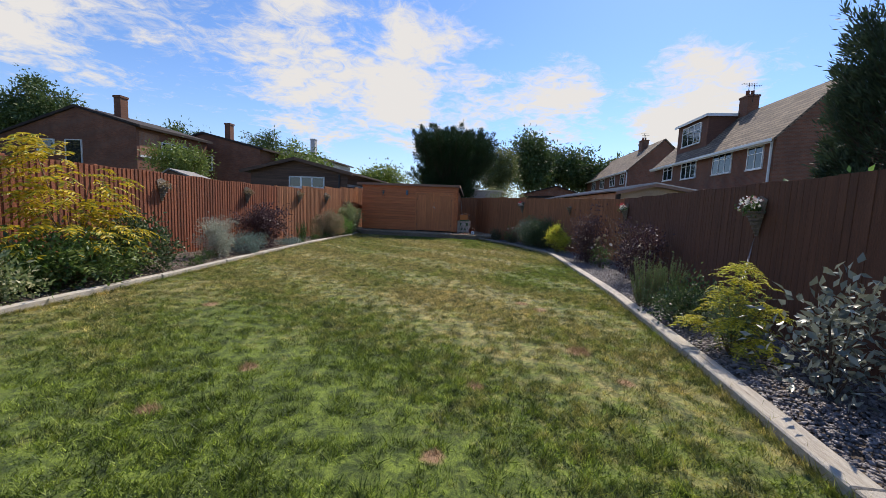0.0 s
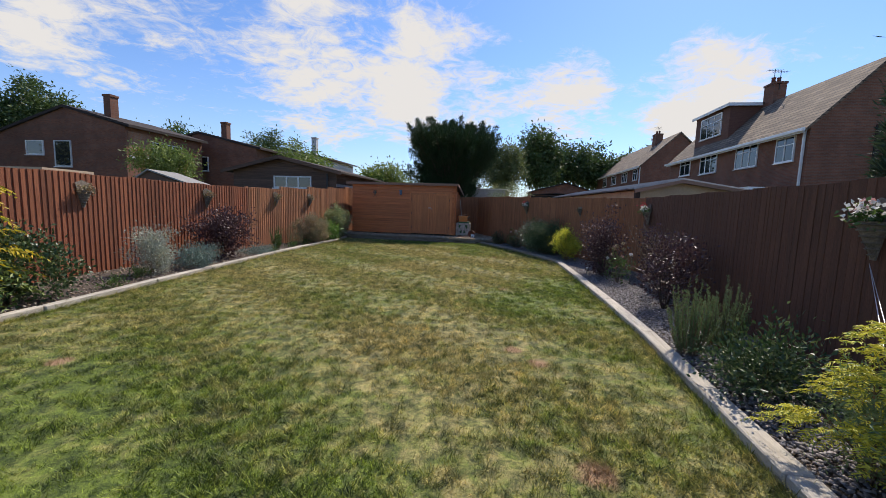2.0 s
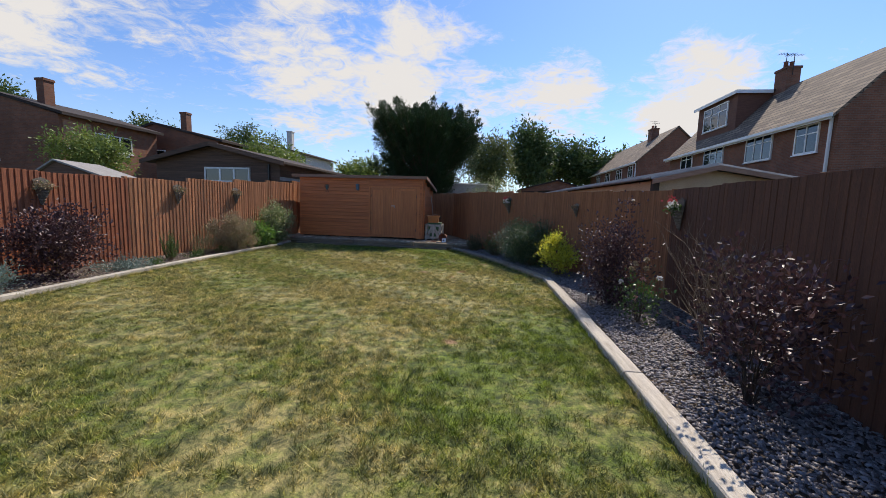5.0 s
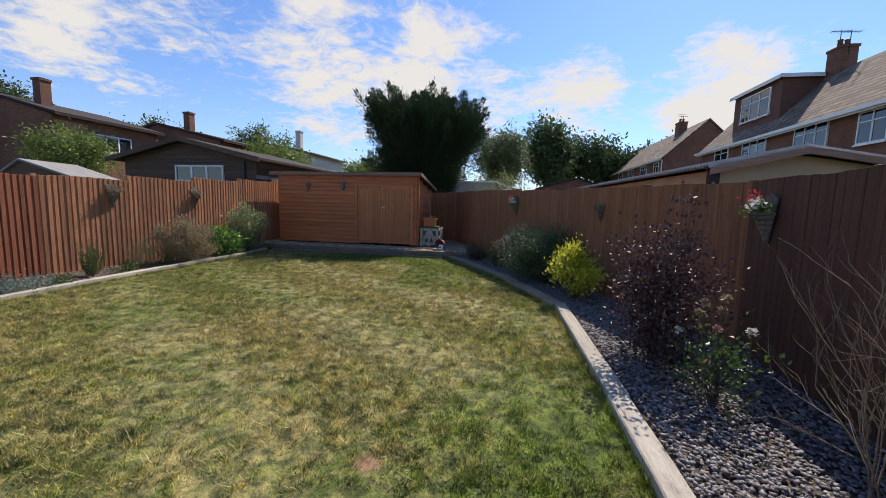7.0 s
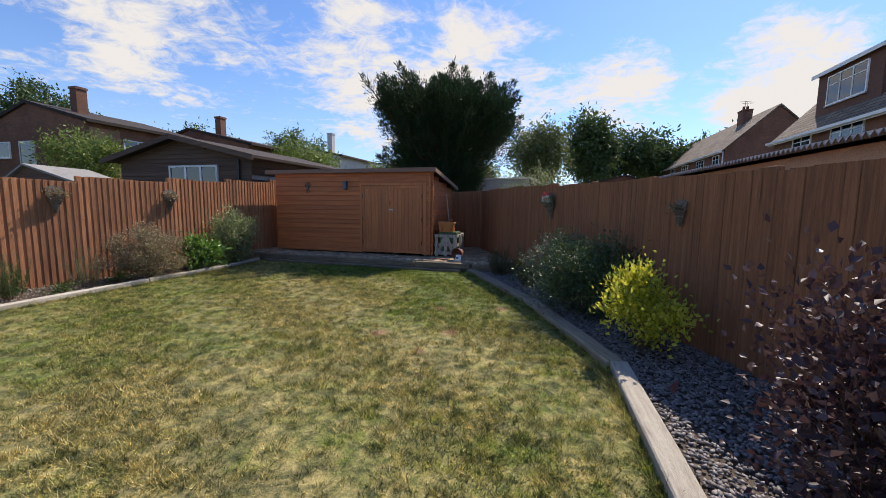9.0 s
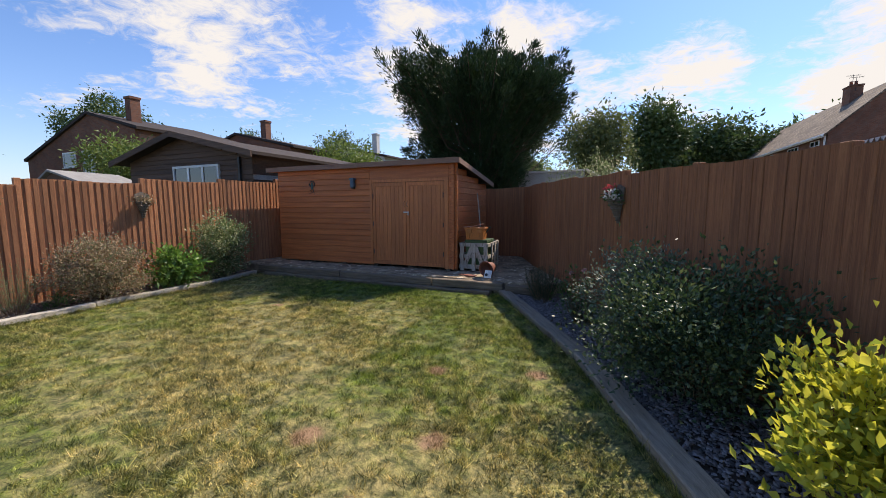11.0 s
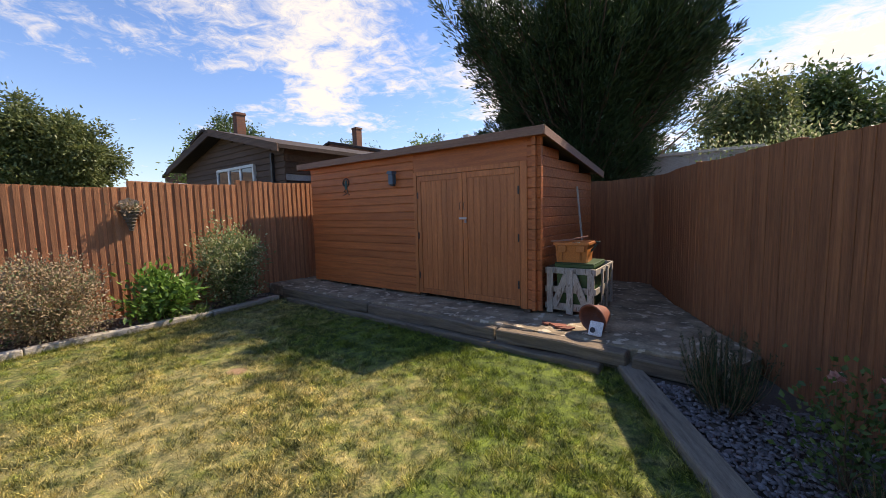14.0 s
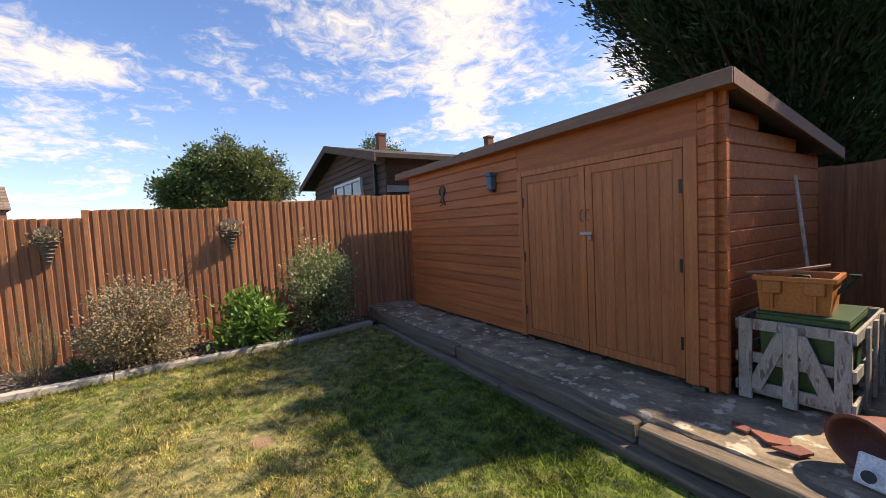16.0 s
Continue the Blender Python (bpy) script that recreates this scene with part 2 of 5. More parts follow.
M = {
    "turf": lawn_material("turf", False), "blade": lawn_material("grass_blade", True),
    "fence_red": plain("fence_red", (0.33, 0.105, 0.045), (0.25, 0.075, 0.032), 3, 30, 0.8, 0.5, (9, 9, 0.7), 0.22),
    "fence_pale": plain("fence_pale", (0.51, 0.215, 0.098), (0.38, 0.155, 0.07), 3, 30, 0.85, 0.5, (9, 9, 0.7), 0.25),
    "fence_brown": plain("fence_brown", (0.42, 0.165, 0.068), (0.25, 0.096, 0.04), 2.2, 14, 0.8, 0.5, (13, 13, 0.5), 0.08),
    # near stretch of the right fence: darker stain, with deep shade put in too
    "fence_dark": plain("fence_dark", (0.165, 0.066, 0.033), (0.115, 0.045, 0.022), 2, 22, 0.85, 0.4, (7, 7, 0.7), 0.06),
    "shed_wood": plain("shed_wood", (0.64, 0.19, 0.056), (0.47, 0.128, 0.037), 2.2, 26, 0.55, 0.35, (0.6, 9, 9), 0.10, 0.0, ((0.12, 0.035, 0.012), 2.4, 0.73)),
    "shed_door": plain("shed_door", (0.65, 0.212, 0.065), (0.50, 0.148, 0.044), 2.2, 26, 0.55, 0.35, (9, 9, 0.6), 0.10, 0.0, ((0.14, 0.04, 0.014), 2.4, 0.72)),
    "felt": plain("roof_felt", (0.15, 0.125, 0.115), (0.11, 0.095, 0.09), 3, 180, 0.95, 0.5),
    "fascia": plain("fascia_wood", (0.33, 0.19, 0.13), (0.26, 0.14, 0.095), 4, 40, 0.75, 0.3, (0.5, 8, 8)),
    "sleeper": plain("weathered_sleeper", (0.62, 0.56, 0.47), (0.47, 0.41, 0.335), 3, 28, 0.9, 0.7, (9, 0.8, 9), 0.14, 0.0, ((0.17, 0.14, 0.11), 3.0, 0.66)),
    # darker copy of the kerb sleeper, the fence's shade put into its colour
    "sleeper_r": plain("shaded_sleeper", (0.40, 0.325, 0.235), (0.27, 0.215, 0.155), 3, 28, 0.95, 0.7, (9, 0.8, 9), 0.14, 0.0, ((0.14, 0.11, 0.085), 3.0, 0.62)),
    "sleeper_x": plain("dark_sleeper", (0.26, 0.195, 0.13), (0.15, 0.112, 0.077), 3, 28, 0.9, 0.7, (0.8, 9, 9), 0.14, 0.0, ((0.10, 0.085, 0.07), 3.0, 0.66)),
    "concrete": plain("old_concrete", (0.42, 0.32, 0.205), (0.17, 0.125, 0.08), 2.6, 30, 0.95, 0.6, (1, 1, 1), 0.05, 0.0, ((0.56, 0.46, 0.33), 7.0, 0.57)),
    "soil": plain("dry_soil", (0.13, 0.095, 0.07), (0.085, 0.062, 0.047), 3, 60, 0.95, 0.8),
    "pale_twig": plain("pale_twig", (0.33, 0.24, 0.16), (0.24, 0.17, 0.11), 8, 60, 0.85, 0.3),
    "slate_chip": leafy("slate_shard", (0.075, 0.066, 0.066), (0.28, 0.25, 0.245), (0.16, 0.13, 0.125), 0.6, 0.0),
    "mulch": leafy("stony_mulch", (0.12, 0.09, 0.07), (0.30, 0.25, 0.20), (0.20, 0.14, 0.09), 0.9, 0.0),
    "bark": plain("tree_bark", (0.14, 0.10, 0.07), (0.085, 0.06, 0.045), 6, 40, 0.9, 0.8, (3, 3, 0.6)),
    "twig": plain("twig", (0.25, 0.165, 0.09), (0.17, 0.105, 0.06), 8, 60, 0.8, 0.3),
    "brick_r": bricked("brick_house", (0.28, 0.105, 0.058), (0.20, 0.075, 0.042), (0.20, 0.15, 0.115)),
    "brick_l": bricked("brick_brown", (0.27, 0.105, 0.056), (0.19, 0.072, 0.04), (0.17, 0.115, 0.09)),
    # brighter copy of the house brick, with sunlight put into its orange
    "brick_lit": bricked("brick_orange_lit", (0.42, 0.19, 0.10), (0.33, 0.14, 0.075), (0.30, 0.25, 0.2)),
    "tile_hung": plain("hung_tile", (0.16, 0.07, 0.045), (0.12, 0.052, 0.036), 3, 20, 0.85, 0.4, (1, 1, 5)),
    "roof_tile": bricked("roof_tile", (0.31, 0.23, 0.16), (0.15, 0.105, 0.075), (0.05, 0.04, 0.033), 0.36, bump=1.0),
    "roof_dark": plain("dark_roof", (0.06, 0.043, 0.036), (0.04, 0.03, 0.027), 2, 30, 1.0, 0.3),
    "upvc": plain("white_upvc", (0.80, 0.80, 0.79), (0.74, 0.74, 0.73), 3, 40, 0.35, 0.0),
    "glass": glass_pane("window_glass"),
    "clad_dark": plain("dark_cladding", (0.16, 0.09, 0.06), (0.10, 0.058, 0.04), 2, 26, 0.8, 0.5, (0.6, 9, 9), 0.2),
    "clad_white": plain("pale_board", (0.62, 0.58, 0.54), (0.5, 0.46, 0.42), 3, 30, 0.7, 0.3),
    "grey_felt": plain("grey_felt", (0.42, 0.40, 0.37), (0.34, 0.32, 0.30), 3, 90, 0.9, 0.4),
    "render": plain("beige_render", (0.50, 0.37, 0.25), (0.43, 0.31, 0.21), 2, 60, 0.9, 0.4),
    "corrugated": plain("grey_sheet", (0.40, 0.37, 0.34), (0.28, 0.255, 0.235), 3, 60, 0.8, 0.3),
    "white_wood": plain("worn_white_paint", (0.54, 0.48, 0.40), (0.38, 0.33, 0.27), 5, 30, 0.85, 0.5, (4, 4, 1), 0.1, 0.0, ((0.19, 0.15, 0.115), 7.0, 0.58)),
    "orange": plain("orange_plastic", (0.52, 0.17, 0.035), (0.46, 0.145, 0.03), 3, 60, 0.5, 0.15),
    "green_plastic": plain("green_plastic", (0.045, 0.11, 0.03), (0.035, 0.085, 0.025), 3, 60, 0.5, 0.15),
    "dark_green": plain("dark_green_plastic", (0.012, 0.05, 0.045), (0.01, 0.04, 0.035), 3, 60, 0.4, 0.1),
    "terracotta": plain("terracotta_plastic", (0.30, 0.10, 0.065), (0.25, 0.08, 0.05), 3, 60, 0.6, 0.2),
    "steel": plain("galvanised_steel", (0.55, 0.56, 0.57), (0.45, 0.46, 0.47), 5, 80, 0.35, 0.1, metal=0.9),
    "iron": plain("black_iron", (0.03, 0.03, 0.032), (0.022, 0.022, 0.025), 5, 80, 0.5, 0.1),
    "blue_grey": plain("blue_grey_paint", (0.075, 0.13, 0.18), (0.06, 0.105, 0.15), 5, 60, 0.5, 0.1),
    "teal": plain("teal_paint", (0.02, 0.13, 0.12), (0.02, 0.10, 0.10), 5, 60, 0.5, 0.1),
    "wicker": plain("grey_wicker", (0.26, 0.21, 0.16), (0.15, 0.12, 0.09), 30, 90, 0.9, 0.8),
    "white_paint": plain("white_paint", (0.78, 0.78, 0.76), (0.7, 0.7, 0.68), 4, 60, 0.6, 0.1),
    "earthland": plain("far_ground", (0.11, 0.12, 0.05), (0.14, 0.13, 0.07), 0.2, 3, 0.95, 0.4),
    "l_conifer": leafy("conifer_green", (0.018, 0.042, 0.014), (0.032, 0.068, 0.02), (0.045, 0.085, 0.028), 0.6, 0.12),
    "l_cypress": leafy("cypress_green", (0.035, 0.06, 0.028), (0.06, 0.095, 0.045), None, 0.6, 0.15),
    "l_yellow": leafy("golden_leaf", (0.50, 0.37, 0.02), (0.72, 0.53, 0.04), (0.30, 0.33, 0.05), 0.5, 0.4),
    "l_yellow_c": leafy("golden_conifer_leaf", (0.55, 0.51, 0.05), (0.74, 0.66, 0.08), (0.20, 0.26, 0.04), 0.6, 0.3),
    "l_green": leafy("mid_green_leaf", (0.05, 0.10, 0.025), (0.09, 0.16, 0.035), (0.13, 0.20, 0.05), 0.45, 0.3),
    "l_dark": leafy("glossy_dark_leaf", (0.034, 0.068, 0.025), (0.06, 0.105, 0.038), (0.16, 0.20, 0.08), 0.42, 0.2),
    "l_bright": leafy("bright_green_leaf", (0.12, 0.24, 0.04), (0.20, 0.34, 0.07), (0.08, 0.16, 0.035), 0.4, 0.35),
    "l_varieg": leafy("variegated_leaf", (0.14, 0.20, 0.07), (0.26, 0.31, 0.14), (0.58, 0.56, 0.33), 0.5, 0.42),
    "l_silver": leafy("silver_leaf", (0.30, 0.34, 0.27), (0.42, 0.45, 0.36), (0.55, 0.55, 0.42), 0.6, 0.25),
    "l_greygreen": leafy("grey_green_leaf", (0.10, 0.135, 0.085), (0.19, 0.23, 0.15), (0.36, 0.38, 0.28), 0.5, 0.25),
    "l_teal": leafy("blue_grey_leaf", (0.13, 0.20, 0.17), (0.22, 0.30, 0.26), None, 0.6, 0.2),
    "l_purple": leafy("purple_leaf", (0.045, 0.022, 0.026), (0.085, 0.04, 0.044), (0.14, 0.08, 0.08), 0.48, 0.2),
    "l_dry": leafy("dry_heather", (0.27, 0.19, 0.11), (0.42, 0.32, 0.20), (0.20, 0.23, 0.11), 0.7, 0.25),
    "l_rosemary": leafy("rosemary_leaf", (0.12, 0.18, 0.07), (0.22, 0.28, 0.12), None, 0.55, 0.25),
    "l_limetree": leafy("lime_tree_leaf", (0.15, 0.21, 0.04), (0.24, 0.30, 0.07), (0.10, 0.15, 0.03), 0.5, 0.35),
    "l_tree": leafy("tree_leaf", (0.05, 0.09, 0.022), (0.085, 0.135, 0.038), (0.13, 0.18, 0.055), 0.5, 0.25),
    "l_birch": leafy("olive_tree_leaf", (0.12, 0.15, 0.045), (0.18, 0.205, 0.07), (0.08, 0.11, 0.035), 0.5, 0.3),
    # the pale grey tones carry some of the leaves' sunlit gloss as colour
    "l_viburnum": leafy("viburnum_leaf", (0.13, 0.15, 0.12), (0.24, 0.26, 0.21), (0.36, 0.38, 0.31), 0.35, 0.2),
    "l_gold": leafy("yellow_privet_leaf", (0.56, 0.55, 0.05), (0.74, 0.68, 0.10), (0.26, 0.33, 0.05), 0.45, 0.45),
    "p_white": leafy("white_petal", (0.75, 0.72, 0.68), (0.85, 0.80, 0.76), None, 0.6, 0.3),
    "p_red": leafy("red_petal", (0.50, 0.04, 0.05), (0.62, 0.09, 0.08), None, 0.6, 0.3),
    "p_pink": leafy("pink_petal", (0.60, 0.28, 0.26), (0.70, 0.42, 0.36), None, 0.6, 0.3),
}


# ---- builders ----
rng = np.random.default_rng(7)


def mesh_from(name, verts, faces, mat, smooth=False):
    """verts: N x 3; faces: arrays of one width or a list of tuples."""
    me = bpy.data.meshes.new(name)
    if isinstance(faces, np.ndarray):
        n, k = faces.shape
        me.vertices.add(len(verts))
        me.vertices.foreach_set("co", np.asarray(verts, np.float32).ravel())
        me.loops.add(n * k)
        me.loops.foreach_set("vertex_index", faces.astype(np.int32).ravel())
        me.polygons.add(n)
        me.polygons.foreach_set("loop_start", np.arange(0, n * k, k, dtype=np.int32))
        me.update(calc_edges=True)
    else:
        me.from_pydata([tuple(v) for v in verts], [], [tuple(f) for f in faces])
    me.materials.append(mat)
    if smooth:
        me.polygons.foreach_set("use_smooth", np.ones(len(me.polygons), bool))
    me.update()
    return me


def thing(name, at, rz=0.0, label="", category="", group="", kind=""):
    ob = new(name)
    ob.empty_display_size = 0.1
    ob.matrix_world = pose(*at, 0, 0, rz)
    return tagged(ob, label, category, group, kind)


def part(name, data, material, parent, label="", at=(0, 0, 0), turn=(0, 0, 0)):
    """One mesh under a thing or a part; data: a bmesh, a mesh, or (verts, faces)."""
    if isinstance(data, bmesh.types.BMesh):
        me = bpy.data.meshes.new(name)
        data.to_mesh(me)
        data.free()
        me.materials.append(material)
    elif isinstance(data, tuple):
        me = mesh_from(name, data[0], data[1], material)
    else:
        me = data
    ob = new(name, me)
    ob.parent = parent
    ob.matrix_local = pose(*at, *turn)
    return tagged(ob, label)


def bm_box(x0, x1, y0, y1, z0, z1, bevel=0.0, bm=None):
    bm = bm or bmesh.new()
    made = bmesh.ops.create_cube(bm, size=1.0)["verts"]
    for v in made:
        v.co = Vector(((x0 + x1) / 2 + v.co.x * (x1 - x0), (y0 + y1) / 2 + v.co.y * (y1 - y0), (z0 + z1) / 2 + v.co.z * (z1 - z0)))
    if bevel:
        edges = list({e for v in made for e in v.link_edges})
        bmesh.ops.bevel(bm, geom=edges, offset=bevel, segments=1, affect="EDGES")
    return bm


def bm_prism(outline, y0, y1, bm=None):
    """A solid whose outline in x and z runs from y0 to y1."""
    bm = bm or bmesh.new()
    a = [bm.verts.new((x, y0, z)) for x, z in outline]
    b = [bm.verts.new((x, y1, z)) for x, z in outline]
    n = len(outline)
    bm.faces.new(a)
    bm.faces.new(b[::-1])
    for i in range(n):
        bm.faces.new((a[i], b[i], b[(i + 1) % n], a[(i + 1) % n]))
    bmesh.ops.recalc_face_normals(bm, faces=bm.faces)
    return bm


def bm_turned(profile, segments=20, bm=None, at=(0, 0, 0)):
    """Radius and height pairs turned about z."""
    bm = bm or bmesh.new()
    rings = []
    for r, z in profile:
        rings.append([bm.verts.new((at[0] + r * math.cos(6.28319 * k / segments), at[1] + r * math.sin(6.28319 * k / segments), at[2] + z)) for k in range(segments)])
    for lo, hi in zip(rings, rings[1:]):
        for k in range(segments):
            f = bm.faces.new((lo[k], lo[(k + 1) % segments], hi[(k + 1) % segments], hi[k]))
            f.smooth = True
    bm.faces.new(rings[0][::-1])
    bm.faces.new(rings[-1])
    return bm


def unit(v):
    return v / (np.linalg.norm(v, axis=-1, keepdims=True) + 1e-9)


def tubes(paths, radii, sides=5):
    """Tapered stems along paths (each K x 3), radius from first to last."""
    verts, faces, base = [], [], 0
    for path, (r0, r1) in zip(paths, radii):
        path = np.asarray(path, float)
        k = len(path)
        along = unit(np.gradient(path, axis=0))
        side = unit(np.cross(along, (0.31, 0.17, 0.93)))
        other = np.cross(along, side)
        ang = np.arange(sides) * 2 * math.pi / sides
        r = np.linspace(r0, r1, k)[:, None, None]
        ring = path[:, None] + r * (side[:, None] * np.cos(ang)[None, :, None] + other[:, None] * np.sin(ang)[None, :, None])
        verts.append(ring.reshape(-1, 3))
        i, j = np.meshgrid(np.arange(k - 1), np.arange(sides), indexing="ij")
        a, b = base + i * sides + j, base + i * sides + (j + 1) % sides
        faces.append(np.stack([a, b, b + sides, a + sides], -1).reshape(-1, 4))
        base += k * sides
    return np.concatenate(verts), np.concatenate(faces)


def leaves(at, way, length, width, fold=0.25):
    """Pointed, folded leaves: two triangles each, from where they stand along their way."""
    n = len(at)
    way = unit(way)
    side = unit(np.cross(way, unit(rng.normal(size=(n, 3)) + (0, 0, 0.6))))
    up = np.cross(side, way)
    length, width = np.broadcast_to(length, n)[:, None], np.broadcast_to(width, n)[:, None]
    mid = at + way * length * 0.45
    v = np.stack([at, mid + side * width / 2 + up * width * fold, at + way * length, mid - side * width / 2 + up * width * fold], 1)
    i = np.arange(n)[:, None] * 4
    return v.reshape(-1, 3), np.concatenate([i + (0, 1, 2), i + (0, 2, 3)], 1).reshape(-1, 3)


def clumped(count, clumps, spread, size):
    """Leaf places in clumps, with a way outwards from each clump's stem."""
    pick = rng.integers(0, len(clumps), count)
    off = rng.normal(size=(count, 3)) * spread * (0.6 + 0.8 * rng.random((count, 1)))
    return clumps[pick] + off, pick, off


def crown_points(n, radii, low=0.0, power=0.45):
    """Clump places in an egg-shaped crown, nearer to its outside, standing on z = 0."""
    d = unit(rng.normal(size=(n, 3)))
    r = rng.random((n, 1)) ** power
    lumps = 1 + 0.16 * np.sin(d[:, :1] * 5.1 + d[:, 1:2] * 4.3 + 1.7) + 0.12 * np.sin(d[:, 2:] * 7 + d[:, :1] * 6)
    p = d * r * lumps * np.array(radii)
    p[:, 2] += radii[2]
    p[:, 2] = np.maximum(p[:, 2], low)
    return p


def shrub(name, at, radii, count, leaf, mat, label, clumps=60, spread=0.1, stems=14, upward=0.5, low=0.05, stem_mat=None, power=0.45, category="shrub", group="", twig_r=0.008):
    """A bush: stems from the ground to its clumps, and leaves in the clumps. radii: half-width x, y, half-height."""
    ob = thing(name, at, 0, label, category, group)
    c = crown_points(clumps, radii, low, power)
    ends = c[rng.integers(0, len(c), stems)]
    paths = []
    for e in ends:
        mid = e * (0.35, 0.35, 0.55) + rng.normal(size=3) * 0.03 * radii[0]
        paths.append([(e[0] * 0.08, e[1] * 0.08, 0), mid, e])
    tagged(part("stem", tubes(paths, [(twig_r, twig_r * 0.4)] * len(paths), 4), stem_mat or M["twig"], ob), kind="stuff")
    p, pick, off = clumped(count, c, spread, leaf)
    p[:, 2] = np.maximum(p[:, 2], 0.02)
    centre = np.array((0, 0, radii[2] * 0.7))
    way = unit(p - centre) * 0.45 + unit(off) * 0.6 + rng.normal(size=p.shape) * 0.7 + (0, 0, upward * 0.8)
    part("foliage", leaves(p, way, leaf[0] * (0.7 + 0.6 * rng.random(count)), leaf[1] * (0.7 + 0.6 * rng.random(count))), mat, ob)
    return ob


def spiky(name, at, stems, height, spread, per_stem, leaf, mat, label, category="plant", group="", bare=0.12):
    """A plant of upright shoots, each set with narrow leaves almost to the ground."""
    ob = thing(name, at, 0, label, category, group)
    a = rng.uniform(0, 2 * math.pi, stems)
    r = rng.random(stems) ** 0.6
    foot = np.stack([np.cos(a) * r * spread * 0.35, np.sin(a) * r * spread * 0.35, np.zeros(stems)], 1)
    tip = np.stack([np.cos(a) * r * spread, np.sin(a) * r * spread, height * (0.55 + 0.5 * rng.random(stems)) * (1.05 - 0.25 * r)], 1)
    mid = foot * 0.5 + tip * 0.5 + np.stack([np.cos(a), np.sin(a), np.zeros(stems)], 1) * spread * 0.12
    tagged(part("shoot", tubes([np.stack([f, m, t]) for f, m, t in zip(foot, mid, tip)], [(0.004, 0.002)] * stems, 4), M["twig"], ob), kind="stuff")
    pick = np.repeat(np.arange(stems), per_stem)
    n = len(pick)
    u = bare + (1 - bare) * rng.random((n, 1))
    f, m, t = foot[pick], mid[pick], tip[pick]
    on = (1 - u) ** 2 * f + 2 * u * (1 - u) * m + u * u * t
    way = unit(2 * (1 - u) * (m - f) + 2 * u * (t - m)) * 0.9 + unit(rng.normal(size=(n, 3))) * 0.75
    part("foliage", leaves(on, way, leaf[0] * (1.25 - 0.6 * u[:, 0]) * (0.7 + 0.6 * rng.random(n)), leaf[1]), mat, ob)
    return ob


def fronded(name, at, stems, radii, count, leaf, mats, split, label, category="shrub", length=0.42, droop=0.5, pairs=8, stem_r=0.014, crown=None):
    """A shrub of arching compound leaves: each frond a bent rachis set with leaflets on both sides; mats: below and above the height split."""
    ob = thing(name, at, 0, label, category)
    c = crown(count) if crown else crown_points(count, radii, 0.1, 0.4)
    ends = c[rng.integers(0, len(c), stems)]
    for e in ends:
        part("stem", tubes([[(e[0] * 0.08, e[1] * 0.08, 0), e * (0.4, 0.4, 0.55), e]], [(stem_r, stem_r * 0.4)], 5), M["twig"], ob)
    out = unit(c * (1, 1, 0) + rng.normal(size=c.shape) * (0.25, 0.25, 0) * radii[0])
    out = unit(out + (0, 0, 0.35) + rng.normal(size=c.shape) * 0.35)
    long = length * (0.6 + 0.7 * rng.random((count, 1)))
    u = np.linspace(0.12, 1.0, pairs)
    pos, way, size = [], [], []
    side = unit(np.cross(out, (0, 0, 1.0)))
    for k in u:
        on = c + out * long * k + np.array((0, 0, -1.0)) * droop * long * k * k
        run = unit(out + np.array((0, 0, -2.0)) * droop * k)
        for sgn in (-1, 1):
            pos.append(on)
            way.append(side * sgn + run * 0.55 + (0, 0, -0.25) + rng.normal(size=c.shape) * 0.16)
            size.append(np.full(count, 0.55 + 0.6 * math.sin(math.pi * min(0.96, k * 0.9 + 0.08))))
    pos, way, size = np.concatenate(pos), np.concatenate(way), np.concatenate(size)
    upper = pos[:, 2] + rng.normal(size=len(pos)) * 0.16 > split
    for mask, mat, word in ((~upper, mats[0], "lower_foliage"), (upper, mats[1], "upper_foliage")):
        if mask.any():
            part(word, leaves(pos[mask], way[mask], leaf[0] * size[mask], leaf[1] * size[mask]), mat, ob)
    return ob


def tree(name, at, trunk_h, radii, count, leaf, mat, label, clumps=120, spread=0.35, trunk_r=0.18, limbs=9, category="tree", group="", power=0.4):
    ob = thing(name, at, 0, label, category, group)
    base = max(trunk_h - radii[2] * 0.25, 0.2)
    c = crown_points(clumps, radii, 0.0, power) + (0, 0, base)
    top = np.array((0.1 * radii[0], 0, base + radii[2] * 1.2))
    trunk = np.array([(0, 0, -0.1), (0.03, 0.02, base * 0.5), (0.02, 0.05, base + 0.2 * radii[2]), top])
    part("trunk", tubes([trunk], [(trunk_r, trunk_r * 0.25)], 9), M["bark"], ob)
    paths = []
    for e in c[rng.integers(0, len(c), limbs)]:
        s = trunk[2] * rng.uniform(0.75, 1.1)
        paths.append([s, s * 0.45 + e * 0.55 + (0, 0, -0.05 * radii[2]), e])
    for p in paths:
        part("limb", tubes([p], [(trunk_r * 0.4, trunk_r * 0.08)], 6), M["bark"], ob)
    p, pick, off = clumped(count, c, spread, leaf)
    way = unit(off) + rng.normal(size=p.shape) * 0.6 + (0, 0, -0.15)
    part("crown", leaves(p, way, leaf[0] * (0.6 + 0.8 * rng.random(count)), leaf[1] * (0.6 + 0.8 * rng.random(count))), mat, ob)
    return ob


